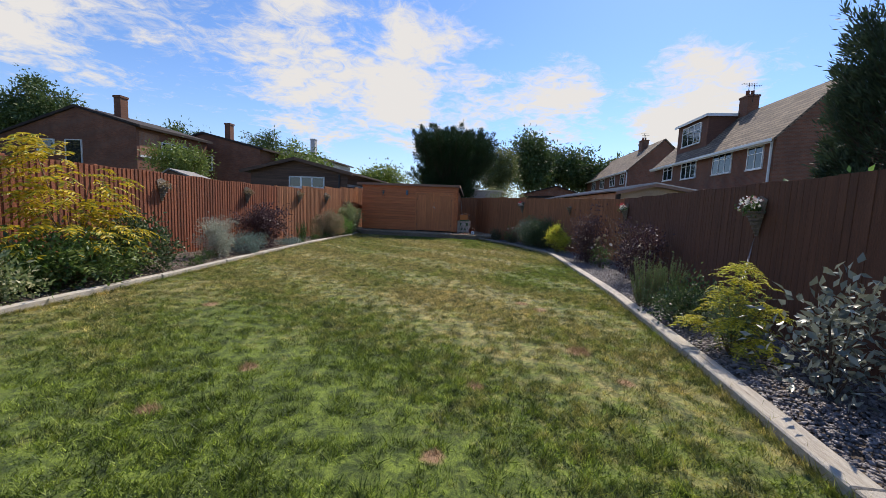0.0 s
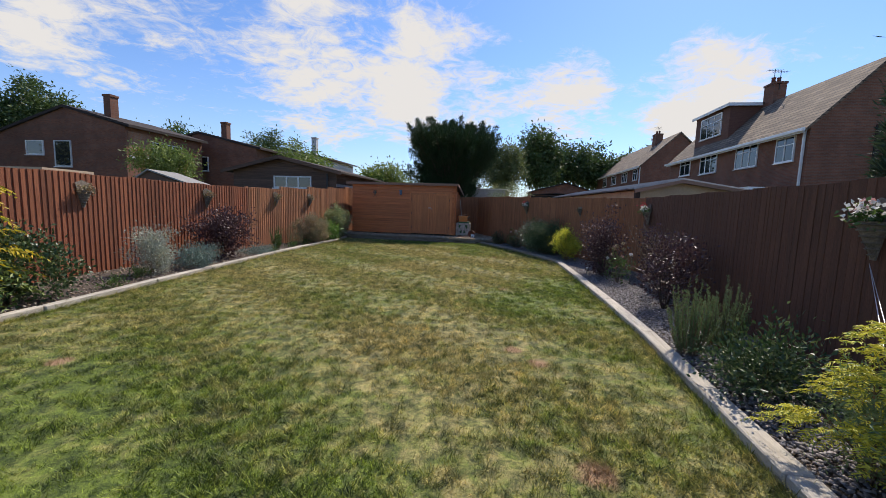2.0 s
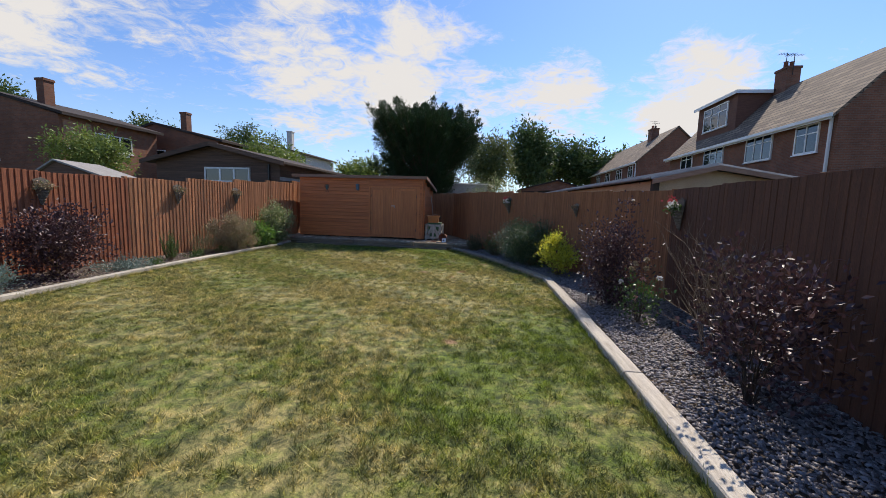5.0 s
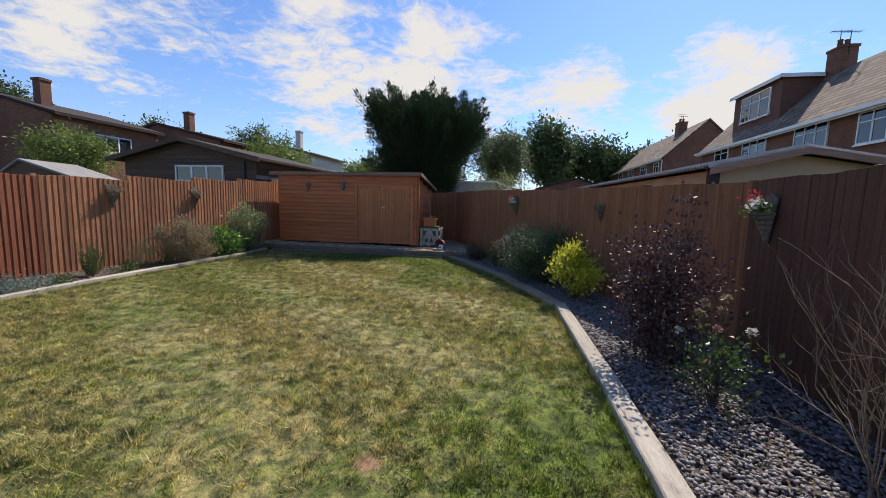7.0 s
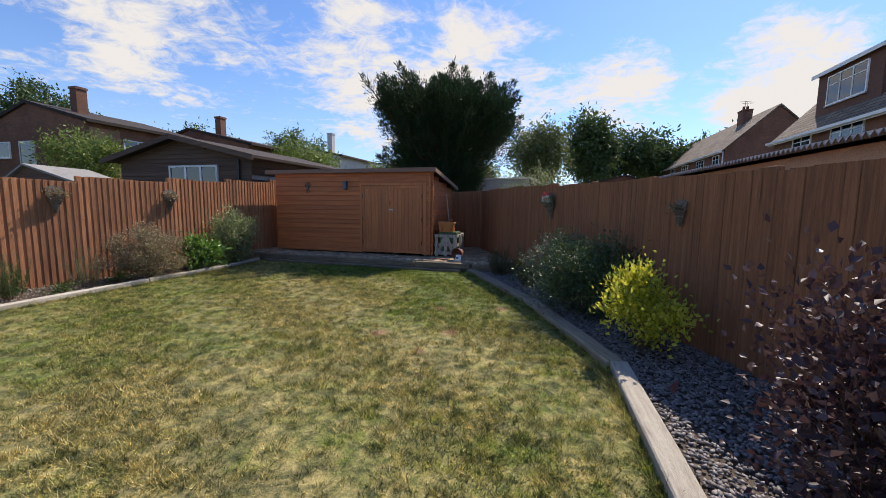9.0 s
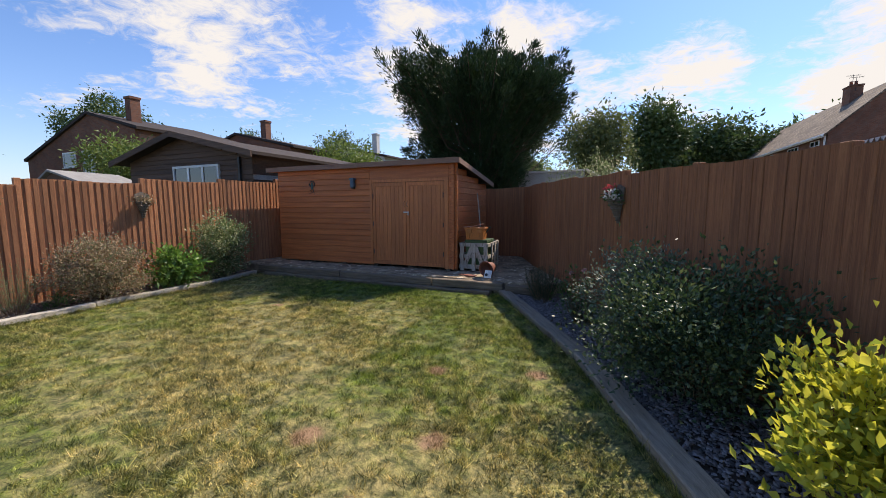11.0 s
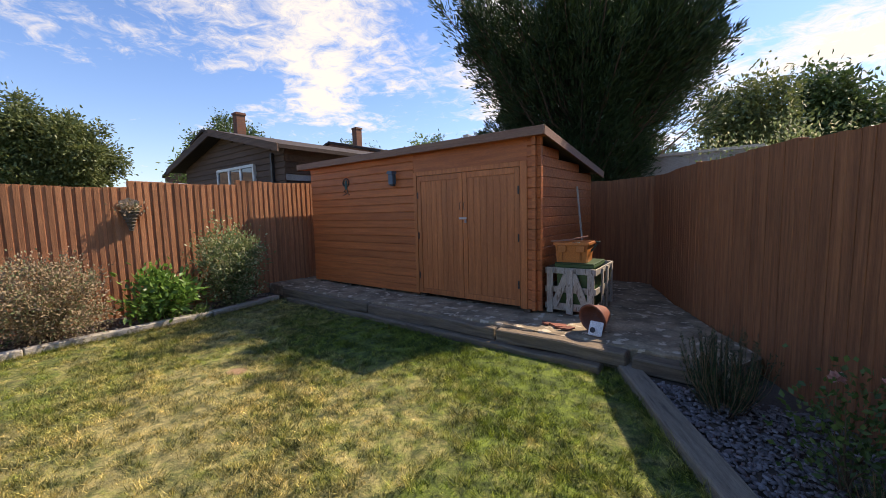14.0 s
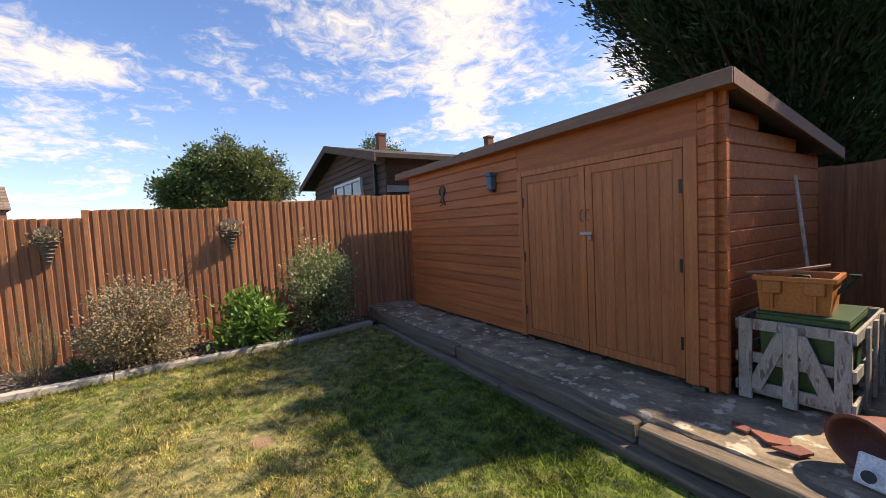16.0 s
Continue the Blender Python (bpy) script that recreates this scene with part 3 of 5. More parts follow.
# ---- setting ----
LEFT_LINE = [(-7.6, -6.0), (-8.1, 5.0), (-8.45, 10.0), (-8.45, 14.0), (-8.15, 17.9), (-7.95, 21.5), (-7.95, 26.0)]
RIGHT_LINE = [(3.75, -6.0), (3.98, 5.5), (4.4, 12.9), (2.95, 16.2), (1.6, 18.9), (-0.1, 22.0), (-0.95, 24.1), (-2.6, 24.5)]
LEFT_KERB = [(-5.75, -6.0), (-5.98, 3.3), (-6.15, 6.0), (-6.62, 10.3), (-6.92, 13.8), (-7.0, 16.3), (-7.0, 18.6), (-7.3, 20.0)]
RIGHT_KERB = [(2.3, -6.0), (2.38, 1.7), (2.5, 4.0), (2.6, 7.0), (2.52, 11.0), (2.34, 14.4), (1.2, 17.15), (-0.58, 20.2)]


def on_line(line, y):
    for (x0, y0), (x1, y1) in zip(line, line[1:]):
        if y0 <= y <= y1:
            return x0 + (x1 - x0) * (y - y0) / (y1 - y0)
    return line[-1][0] if y > line[-1][1] else line[0][0]


def sheet(name, rows, mat, label, category, kind="structure", steps=2):
    """A ground sheet between two edges: rows of (y, x left, x right, z)."""
    verts, faces = [], []
    for y, a, b, z in rows:
        for k in range(steps + 1):
            verts.append((a + (b - a) * k / steps, y, z + 0.012 * math.sin(y * 2.3 + k * 1.1)))
    for r in range(len(rows) - 1):
        for k in range(steps):
            i = r * (steps + 1) + k
            faces.append((i, i + 1, i + steps + 2, i + steps + 1))
    return tagged(new(name, mesh_from(name, verts, faces, mat, True)), label, category, "", kind)


# the one ground sheet, out to the horizon
tagged(new("ground", mesh_from("ground", [(-2500, -2500, -0.06), (2500, -2500, -0.06), (2500, 2500, -0.06), (-2500, 2500, -0.06)], [(0, 1, 2, 3)], M["earthland"])),
       "dry grass and earth around the garden", "ground", "", "structure")
ys = np.linspace(-6, 20.3, 54)
lawn = sheet("lawn", [(y, on_line(LEFT_KERB, y) - 0.02, on_line(RIGHT_KERB, y) + 0.02, 0.0) for y in ys], M["turf"], "sun-scorched lawn, green near the house and straw-coloured beyond", "lawn", steps=14)
ys = np.linspace(-6, 22.5, 58)
sheet("bed_left", [(y, on_line(LEFT_LINE, y) - 0.05, on_line(LEFT_KERB, min(y, 20.0)) - 0.04, 0.05) for y in ys], M["soil"], "dry soil flower bed along the red fence", "flower bed", steps=5)
sheet("bed_right", [(y, on_line(RIGHT_KERB, y) + 0.05, on_line(RIGHT_LINE, y) + 0.05, 0.045) for y in np.linspace(-6, 20.9, 55)], M["soil"], "shaded soil flower bed under slate chippings", "flower bed", steps=5)


# ---- fences ----
def board_mesh(w, h, thick, back, mat, side):
    """An upright board with eased edges and a slightly uneven top; it stands on the garden side of the rails."""
    o = [(0, -back), (0, -back - thick + 0.004), (0.005, -back - thick), (w - 0.005, -back - thick), (w, -back - thick + 0.004), (w, -back)]
    n = len(o)
    v = [(x, y * side, z) for z in (0, h) for x, y in o]
    for k in range(n):
        x, y, z = v[n + k]
        v[n + k] = (x, y, z + 0.006 * (x / w - 0.5))
    f = [tuple(range(n)), tuple(range(2 * n - 1, n - 1, -1))] + [(k, k + n, (k + 1) % n + n, (k + 1) % n) for k in range(n)]
    return mesh_from("board", v, f if side > 0 else [q[::-1] for q in f], mat)


def fence(name, line, height, mats, pitch, front, label, facing, y_from, rise=0.0, bay=1.83):
    """Posts every bay and, between them, rails that carry upright boards. front: width, thickness, setback of the boards of each layer.
    facing: 1 if the garden lies to the right of the line as it runs."""
    ob = thing(name, (line[0][0], line[0][1], 0), 0, label, "fence")
    origin = Vector((line[0][0], line[0][1], 0))
    boards = {}
    for (x0, y0), (x1, y1) in zip(line, line[1:]):
        n = max(1, round(math.hypot(x1 - x0, y1 - y0) / bay))
        for b in range(n):
            ax, ay = x0 + (x1 - x0) * b / n, y0 + (y1 - y0) * b / n
            bx, by = x0 + (x1 - x0) * (b + 1) / n, y0 + (y1 - y0) * (b + 1) / n
            if by < y_from:
                continue
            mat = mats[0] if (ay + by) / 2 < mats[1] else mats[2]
            long = math.hypot(bx - ax, by - ay)
            rz = math.degrees(math.atan2(by - ay, bx - ax))
            h = height + 0.012 * math.sin(ay * 3.1) + rise * min(1.0, max(0.0, (ay - 13.5) / 8.0))
            bm = bmesh.new()
            for z in (0.35, 1.05, h - 0.25):
                bm_box(0, long, *sorted((facing * 0.002, facing * 0.045)), z, z + 0.075, 0, bm)
            panel = part("fence_panel", bm, mat, ob, "", (ax - origin.x, ay - origin.y, 0.02), (0, 0, rz))
            count = max(1, round(long / pitch))
            step = long / count
            for width, thick, back, shift in front:
                for k in range(count):
                    hh = round(h - 0.02 + 0.011 * math.sin(k * 12.9898 + ay * 7.1), 2)
                    key = (mat.name, hh, width, back)
                    if key not in boards:
                        boards[key] = board_mesh(width, hh, thick, back, mat, facing)
                    part("board", boards[key], mat, panel, "", (k * step + shift, 0, 0), (0, rng.uniform(-0.3, 0.3), 0))
            part("post", bm_box(-0.045, 0.045, *sorted((-facing * 0.012, facing * 0.08)), -0.05, h + 0.015, 0.006), mat, ob, "", (ax - origin.x, ay - origin.y, 0), (0, 0, rz))


fence("left_fence", LEFT_LINE, 2.2, (M["fence_red"], 14.0, M["fence_pale"]), 0.112, [(0.108, 0.010, 0.0, 0.002), (0.072, 0.016, 0.0105, 0.075)],
      "red-brown stained board-on-board timber fence, bleached towards its far end", 1, -5.0, 0.42)
# the second, hidden layer of boards is added to block sunlight through the gaps
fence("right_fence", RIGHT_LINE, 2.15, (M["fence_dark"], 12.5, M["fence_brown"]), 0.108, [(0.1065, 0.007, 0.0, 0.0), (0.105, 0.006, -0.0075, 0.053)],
      "dark brown close-boarded timber fence, near stretch coloured darker for deep shade on its lawn side", -1, -5.0, 0.18)


# ---- kerbs of old sleepers ----
def sleepers(line, width, height, mat, name, label, group, y_from=-6.0, long=2.4):
    for (x0, y0), (x1, y1) in zip(line, line[1:]):
        if y1 < y_from:
            continue
        length = math.hypot(x1 - x0, y1 - y0)
        n = max(1, round(length / long))
        rz = math.degrees(math.atan2(y1 - y0, x1 - x0)) - 90
        for k in range(n):
            t = k / n
            ob = thing(name, (x0 + (x1 - x0) * t, y0 + (y1 - y0) * t, -0.03), rz + rng.uniform(-0.5, 0.5), label, "garden edging", group)
            bm = bmesh.new()
            bm_box(-width / 2, width / 2, 0.004, length / n - 0.004, 0, height + 0.03, 0.012, bm)
            bmesh.ops.subdivide_edges(bm, edges=[e for e in bm.edges if e.calc_length() > 0.8], cuts=5)
            for v in bm.verts:
                v.co += Vector(noise.noise_vector(v.co * 3 + Vector((k * 3.1, y0, 0)))) * 0.008
            part("beam", bm, mat, ob)


sleepers(LEFT_KERB, 0.13, 0.11, M["sleeper"], "timber_edging", "bleached timber sleeper edging the lawn", "left edging")
sleepers(RIGHT_KERB[:6], 0.19, 0.11, M["sleeper"], "timber_edging", "bleached split timber sleeper between lawn and slate bed", "right edging")
sleepers(RIGHT_KERB[5:], 0.21, 0.11, M["sleeper_r"], "timber_edging", "cracked grey-brown timber sleeper between lawn and slate bed, darkened for the fence's shade", "right edging")

# ---- slab before the shed, with a step of sleepers ----
# a rough pad: its top is uneven, its rim crumbled
verts, faces = [], []
nx, ny = 110, 46


def pad_x(y):
    return float(np.interp(y, [20.12, 20.6, 21.6, 22.9, 24.0, 24.4], [0.35, 0.62, 0.08, -0.52, -0.95, -1.05]))


for j in range(ny + 1):
    y = 20.2 + (24.4 - 20.2) * (j / ny) ** 1.5
    for i in range(nx + 1):
        x = -7.98 + (pad_x(y) + 7.98) * (i / nx)
        p = Vector((x, y, 0))
        z = 0.26 + 0.020 * noise.noise(p * 2.1) + 0.014 * noise.noise(p * 9.0) + 0.009 * noise.noise(p * 23.0)
        verts.append((x, y + (0.03 * noise.noise(p * 6.0) if j == 0 else 0), z - (0.02 if j == 0 else 0)))
for j in range(ny):
    for i in range(nx):
        k = j * (nx + 1) + i
        faces.append((k, k + 1, k + nx + 2, k + nx + 1))
rim = list(range(nx + 1)) + [j * (nx + 1) + nx for j in range(1, ny + 1)]
low = len(verts)
verts += [(verts[k][0], verts[k][1], -0.02) for k in rim]
faces += [(rim[q], low + q, low + q + 1, rim[q + 1]) for q in range(len(rim) - 1)]
tagged(new("concrete_base", mesh_from("concrete_base", verts, faces, M["concrete"])), "rough cracked concrete base under the shed", "concrete slab", "", "structure")
for z0, y0, x0, x1 in ((-0.09, 20.03, -7.0, -3.6), (-0.09, 19.97, -3.58, -0.75), (0.075, 20.12, -7.3, -4.6), (0.07, 20.10, -4.58, -2.1), (0.075, 20.06, -2.08, -0.5), (0.05, 20.02, -0.45, 0.25)):
    ob = thing("step_sleeper", (x0, y0, z0), -0.9, "weathered grey timber sleeper forming the shed step", "garden step", "shed step")
    bm = bm_box(0, x1 - x0, 0, 0.2, 0, 0.165, 0.014)
    bmesh.ops.subdivide_edges(bm, edges=[e for e in bm.edges if e.calc_length() > 0.8], cuts=6)
    for v in bm.verts:
        v.co += Vector(noise.noise_vector(v.co * 3 + Vector((x0, z0 * 9, 0)))) * 0.022
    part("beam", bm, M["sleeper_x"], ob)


# ---- shed ----
def garden_shed():
    X0, X1, Y0, Y1, Z0, ZF, ZB = -7.28, -1.93, 21.0, 23.4, 0.30, 2.80, 2.42
    ob = thing("garden_shed", (X0, Y0, Z0), 0, "orange-brown stained log-board garden shed with double doors", "shed")
    W, D, HF, HB = X1 - X0, Y1 - Y0, ZF - Z0, ZB - Z0
    for k in range(6):
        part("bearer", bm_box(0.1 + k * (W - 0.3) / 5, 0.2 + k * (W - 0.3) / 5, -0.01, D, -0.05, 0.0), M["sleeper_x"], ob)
    pitch, n = 0.1472, 17
    d0, d1 = 3.04, 5.22  # opening with its trim

    def log(x0, x1, z, h):
        """One board with a rounded, chamfered face and a shadow gap below."""
        o = [(-0.018, 0.012), (-0.018, h - 0.012), (-0.006, h - 0.001), (0.03, h - 0.001), (0.03, 0.0), (-0.006, 0.0)]
        v = [(x, y, z + zz) for x in (x0, x1) for y, zz in o]
        m = len(o)
        f = [tuple(range(m)), tuple(range(2 * m - 1, m - 1, -1))] + [(i, i + m, (i + 1) % m + m, (i + 1) % m) for i in range(m)]
        return v, [q[::-1] for q in f]

    for k in range(n):
        z, h = k * pitch, min(pitch, HF - k * pitch)
        part("wall_board", log(-0.05, d0, z, h), M["shed_wood"], ob)
        part("wall_board", log(d1, W + 0.06, z, h), M["shed_wood"], ob)
    part("header_board", bm_box(d0, d1, -0.016, 0.03, 2.16, HF, 0.004), M["shed_wood"], ob)
    for k in range(n):  # the side that faces the crates, cut to the roof's fall
        z = k * pitch + 0.02
        h = min(pitch, HF - z)
        y1 = D if z + h < HB else max(0.15, D * (HF - z - h) / (HF - HB))
        v, f = log(0.0, y1 - 0.034, z, h)
        part("wall_board", ([(W + (-y), x + 0.034, zz) for x, y, zz in v], f), M["shed_wood"], ob)
    part("wall_left", bm_box(0.0, 0.03, 0.03, D, 0, HB), M["shed_wood"], ob)
    part("wall_back", bm_box(0, W, D - 0.03, D, 0, HB), M["shed_wood"], ob)
    # crossed log ends at the near corner
    for k in range(n):
        z, h = k * pitch + 0.002, min(pitch, HF - k * pitch) - 0.005
        part("log_end", bm_box(W + 0.061, W + 0.085, -0.021, 0.033, z, z + h, 0.003), M["shed_wood"], ob)
        if k < n:
            part("log_end", bm_box(W - 0.034, W + 0.022, -0.085, -0.0195, z, z + h, 0.003), M["shed_wood"], ob)
    part("corner_post", bm_box(W - 0.05, W + 0.05, 0.0305, 0.07, 0, HF - 0.05), M["shed_wood"], ob)
    # doors: trim, two leaves of upright boards
    for x0, x1, z0, z1 in ((d0, d0 + 0.075, 0, 2.16), (d1 - 0.11, d1, 0, 2.16), (d0 + 0.075, d1 - 0.11, 2.085, 2.16)):
        part("door_trim", bm_box(x0, x1, -0.034, 0.0, z0, z1, 0.004), M["shed_door"], ob)
    for x0, x1, side in ((d0 + 0.082, 4.085, 0), (4.095, d1 - 0.117, 1)):
        leaf = part("door", bm_box(x0, x1, -0.012, 0.016, 0.03, 2.08), M["shed_door"], ob, "door leaf of upright boards")
        for a, b, z0, z1 in ((x0, x0 + 0.085, 0.03, 2.08), (x1 - 0.085, x1, 0.03, 2.08), (x0 + 0.085, x1 - 0.085, 1.99, 2.08), (x0 + 0.085, x1 - 0.085, 0.03, 0.12)):
            part("rail", bm_box(a, b, -0.028, -0.0121, z0, z1, 0.003), M["shed_door"], leaf)
        m = 7
        for k in range(m):
            a = x0 + 0.088 + k * (x1 - x0 - 0.176) / m
            part("plank", bm_box(a + 0.0015, a + (x1 - x0 - 0.176) / m - 0.0015, -0.019, -0.0121, 0.122, 1.988, 0.003), M["shed_door"], leaf)
        hx = x0 + 0.02 if side == 0 else x1 - 0.02
        for z in (0.35, 1.05, 1.75):
            part("hinge", bm_box(hx - 0.012, hx + 0.012, -0.036, -0.028, z - 0.06, z + 0.06, 0.002), M["iron"], leaf)
    part("latch", bm_box(4.02, 4.17, -0.042, -0.029, 1.33, 1.365, 0.004), M["steel"], ob, "galvanised hasp and staple")
    part("padlock", bm_box(4.145, 4.18, -0.066, -0.043, 1.27, 1.325, 0.006), M["steel"], ob, "small padlock")
    for x in (4.05, 4.13):
        part("handle", tubes([[(x, -0.03, 1.48), (x, -0.06, 1.50), (x, -0.062, 1.58), (x, -0.03, 1.61)]], [(0.006, 0.006)], 6), M["fascia"], ob)
    # roof: boarded deck with felt, fascias
    o = 0.17
    slope = (HB - HF) / D

    def roof_z(y):
        return HF + slope * y
    y0, y1 = -0.16, D + 0.2
    v = [(x, y, roof_z(y) + dz) for dz in (0.02, 0.05) for x in (-0.32, W + o) for y in (y0, y1)]
    f = [(0, 1, 3, 2), (4, 6, 7, 5), (0, 2, 6, 4), (1, 5, 7, 3), (0, 4, 5, 1), (2, 3, 7, 6)]
    part("roof", (v, f), M["felt"], ob, "mineral felt over a boarded deck")
    part("fascia", bm_box(-0.33, 2.8, y0 - 0.024, y0 - 0.002, roof_z(y0) - 0.065, roof_z(y0) + 0.058, 0.004), M["fascia"], ob)
    part("fascia", bm_box(2.805, W + o + 0.02, y0 - 0.026, y0 - 0.002, roof_z(y0) - 0.063, roof_z(y0) + 0.06, 0.004), M["fascia"], ob)
    v = [(x, y, roof_z(y) + dz) for dz in (-0.06, 0.058) for x in (W + o + 0.001, W + o + 0.024) for y in (y0, y1)]
    part("fascia", (v, f), M["fascia"], ob)
    part("soffit", bm_box(-0.3, W + o - 0.01, y0, 0.03, roof_z(y0) - 0.06, roof_z(y0) - 0.03), M["shed_wood"], ob)
    return ob


garden_shed()


# ---- houses and outbuildings beyond the fences ----
def window_unit(parent, at, rz, w, h, lights, name="window", fan=True):
    """A white casement window: outer frame, mullions, top lights, panes, sill. Faces -y before its turn."""
    fr = 0.07
    bm = bmesh.new()
    for a, b, c, d in ((0, w, 0, fr), (0, w, h - fr, h), (0, fr, fr, h - fr), (w - fr, w, fr, h - fr)):
        bm_box(a, b, -0.05, 0.03, c, d, 0, bm)
    win = part(name, bm, M["upvc"], parent, "white framed window", at, (0, 0, rz))
    for k in range(lights):
        x0, x1 = fr + k * (w - 2 * fr) / lights, fr + (k + 1) * (w - 2 * fr) / lights
        part("pane", bm_box(x0 + 0.02, x1 - 0.02, -0.02, -0.005, fr, h - fr), M["glass"], win)
        if k:
            part("mullion", bm_box(x0 - 0.04, x0 + 0.04, -0.045, 0.02, fr, h - fr), M["upvc"], win)
        if fan:
            part("transom", bm_box(x0 + 0.02, x1 - 0.02, -0.045, 0.02, h * 0.66, h * 0.66 + 0.05), M["upvc"], win)
    part("sill", bm_box(-0.06, w + 0.06, -0.1, 0.0, -0.06, 0.0), M["upvc"], win)
    return win


def chimney(parent, x, y, z0, z1, w, d, mat, pots=1):
    stack = part("chimney", bm_box(x - w / 2, x + w / 2, y - d / 2, y + d / 2, z0, z1), mat, parent)
    part("cap", bm_box(x - w / 2 - 0.05, x + w / 2 + 0.05, y - d / 2 - 0.05, y + d / 2 + 0.05, z1 - 0.16, z1 - 0.02), mat, stack)
    for k in range(pots):
        part("chimney_pot", bm_turned([(0.13, 0), (0.12, 0.35), (0.15, 0.4)], 10, None, (x + (k - (pots - 1) / 2) * 0.35, y, z1)), M["terracotta"], stack)
    return stack


def aerial(parent, x, y, z, h=1.0):
    bm = bm_box(x - 0.015, x + 0.015, y - 0.015, y + 0.015, z, z + h)
    bm_box(x - 0.5, x + 0.5, y - 0.01, y + 0.01, z + h - 0.1, z + h - 0.08, 0, bm)
    for k in range(6):
        bm_box(x - 0.45 + k * 0.18, x - 0.435 + k * 0.18, y - 0.2, y + 0.2, z + h - 0.1, z + h - 0.085, 0, bm)
    part("aerial", bm, M["iron"], parent)


def gabled_roof(parent, x0, x1, y0, y1, eave, xr, ridge, mat, over=0.3, thick=0.16):
    """Two slopes that meet along y at xr."""
    sl0, sl1 = (ridge - eave) / (xr - x0), (ridge - eave) / (x1 - xr)
    o = [(x0 - over, eave - over * sl0), (xr, ridge), (x1 + over, eave - over * sl1), (x1 + over, eave - over * sl1 + thick), (xr, ridge + thick * 1.2), (x0 - over, eave - over * sl0 + thick)]
    return part("roof", bm_prism([o[0], o[5], o[4], o[3], o[2], o[1]], y0, y1), mat, parent)


def row_house(at, depth, length, eave, ridge, label, windows, dormer=None, stacks=(), floor=-1.0):
    """A pair of brick houses whose long front looks towards -x; its gable end looks towards -y."""
    ob = thing("house", at, 0, label, "house", "houses behind the right fence")
    part("wall", bm_prism([(0, floor), (depth, floor), (depth, eave), (depth / 2, ridge - 0.05), (0, eave)], 0, length), M["brick_r"], ob)
    gabled_roof(ob, 0, depth, -0.12, length + 0.12, eave, depth / 2, ridge, M["roof_tile"], 0.35)
    part("gutter", bm_box(-0.5, -0.36, -0.15, length + 0.15, eave - 0.28, eave - 0.12), M["upvc"], ob)
    part("fascia", bm_box(-0.36, -0.33, -0.12, length + 0.12, eave - 0.36, eave - 0.08), M["upvc"], ob)
    for y in (0.25,):
        part("downpipe", bm_box(-0.14, -0.04, y - 0.05, y + 0.05, floor, eave - 0.2), M["upvc"], ob)
    for y, z, w, h, lights in windows:
        window_unit(ob, (-0.03, y + w, z), -90, w, h, lights)
    if dormer:
        y0, y1, x, z0, z1, back = dormer
        d = part("dormer", bm_box(x, back, y0, y1, z0, z1), M["tile_hung"], ob, "tile-hung flat dormer")
        part("dormer_roof", bm_box(x - 0.25, back, y0 - 0.25, y1 + 0.25, z1, z1 + 0.1), M["roof_dark"], d)
        part("dormer_fascia", bm_box(x - 0.28, x - 0.25, y0 - 0.25, y1 + 0.25, z1 - 0.13, z1 + 0.09), M["upvc"], d)
        part("dormer_fascia", bm_box(x - 0.25, back - 1.2, y0 - 0.28, y0 - 0.25, z1 - 0.13, z1 + 0.09), M["upvc"], d)
        window_unit(d, (x - 0.03, y1 - 1.0, z0 + 0.65), -90, y1 - y0 - 2.0, z1 - z0 - 0.95, 3)
    for s in stacks:
        chimney(ob, *s, M["brick_r"], 2)
        aerial(ob, s[0] + 0.2, s[1] + 0.6, s[3] - 0.4, 1.6)
        aerial(ob, s[0] - 0.1, s[1] - 0.6, s[3] - 0.6, 1.3)
    return ob


near = row_house((18.2, 28.0, -0.25), 6.4, 17.4, 6.55, 9.85, "brown brick semi-detached house with tiled roof and dormer",
                 [(0.95, 4.85, 1.5, 1.4, 2), (4.15, 4.9, 2.35, 1.5, 3), (8.95, 4.95, 2.5, 1.55, 3), (13.2, 5.1, 1.9, 1.35, 2)],
                 dormer=(9.5, 14.7, 0.8, 7.35, 10.0, 4.0), stacks=[(3.3, 8.9, 9.2, 11.3, 0.8, 1.1)])
near.matrix_world = near.matrix_world @ Matrix.Diagonal((1.13, 1.13, 1.13, 1.0))
porch = part("porch_roof", bm_box(-2.3, -0.02, 0.6, 16.2, 3.25, 3.32), M["roof_dark"], near, "flat felted roof over the ground floor")
for x0, x1, y0, y1 in ((-2.34, -2.3, 0.56, 16.24), (-2.3, -0.02, 0.56, 0.6)):
    part("porch_fascia", bm_box(x0, x1, y0, y1, 3.12, 3.38), M["upvc"], porch)
part("flue_pipe", bm_box(2.95, 3.15, -0.14, 0.0, 1.0, 6.6), M["roof_dark"], near)
window_unit(near, (3.75, -0.03, 4.7), 0, 0.75, 1.15, 1)
part("satellite_dish", bm_turned([(0.02, 0), (0.22, 0.03), (0.33, 0.09)], 16, None, (0.6, 17.9, 5.2)), M["upvc"], near)
second = row_house((19.5, 61.0, -0.4), 8.6, 22.0, 8.0, 12.0, "red brick semi-detached house with a brown tiled roof", [(1.2, 6.2, 1.5, 1.4, 2), (5.0, 6.2, 2.2, 1.4, 3), (10.0, 6.2, 2.2, 1.4, 3), (15.0, 6.2, 2.0, 1.4, 3)],
          stacks=[(3.8, 5.5, 10.5, 13.0, 0.9, 1.2)])
second.matrix_world = second.matrix_world @ Matrix.Diagonal((1.1, 1.25, 1.1, 1.0))


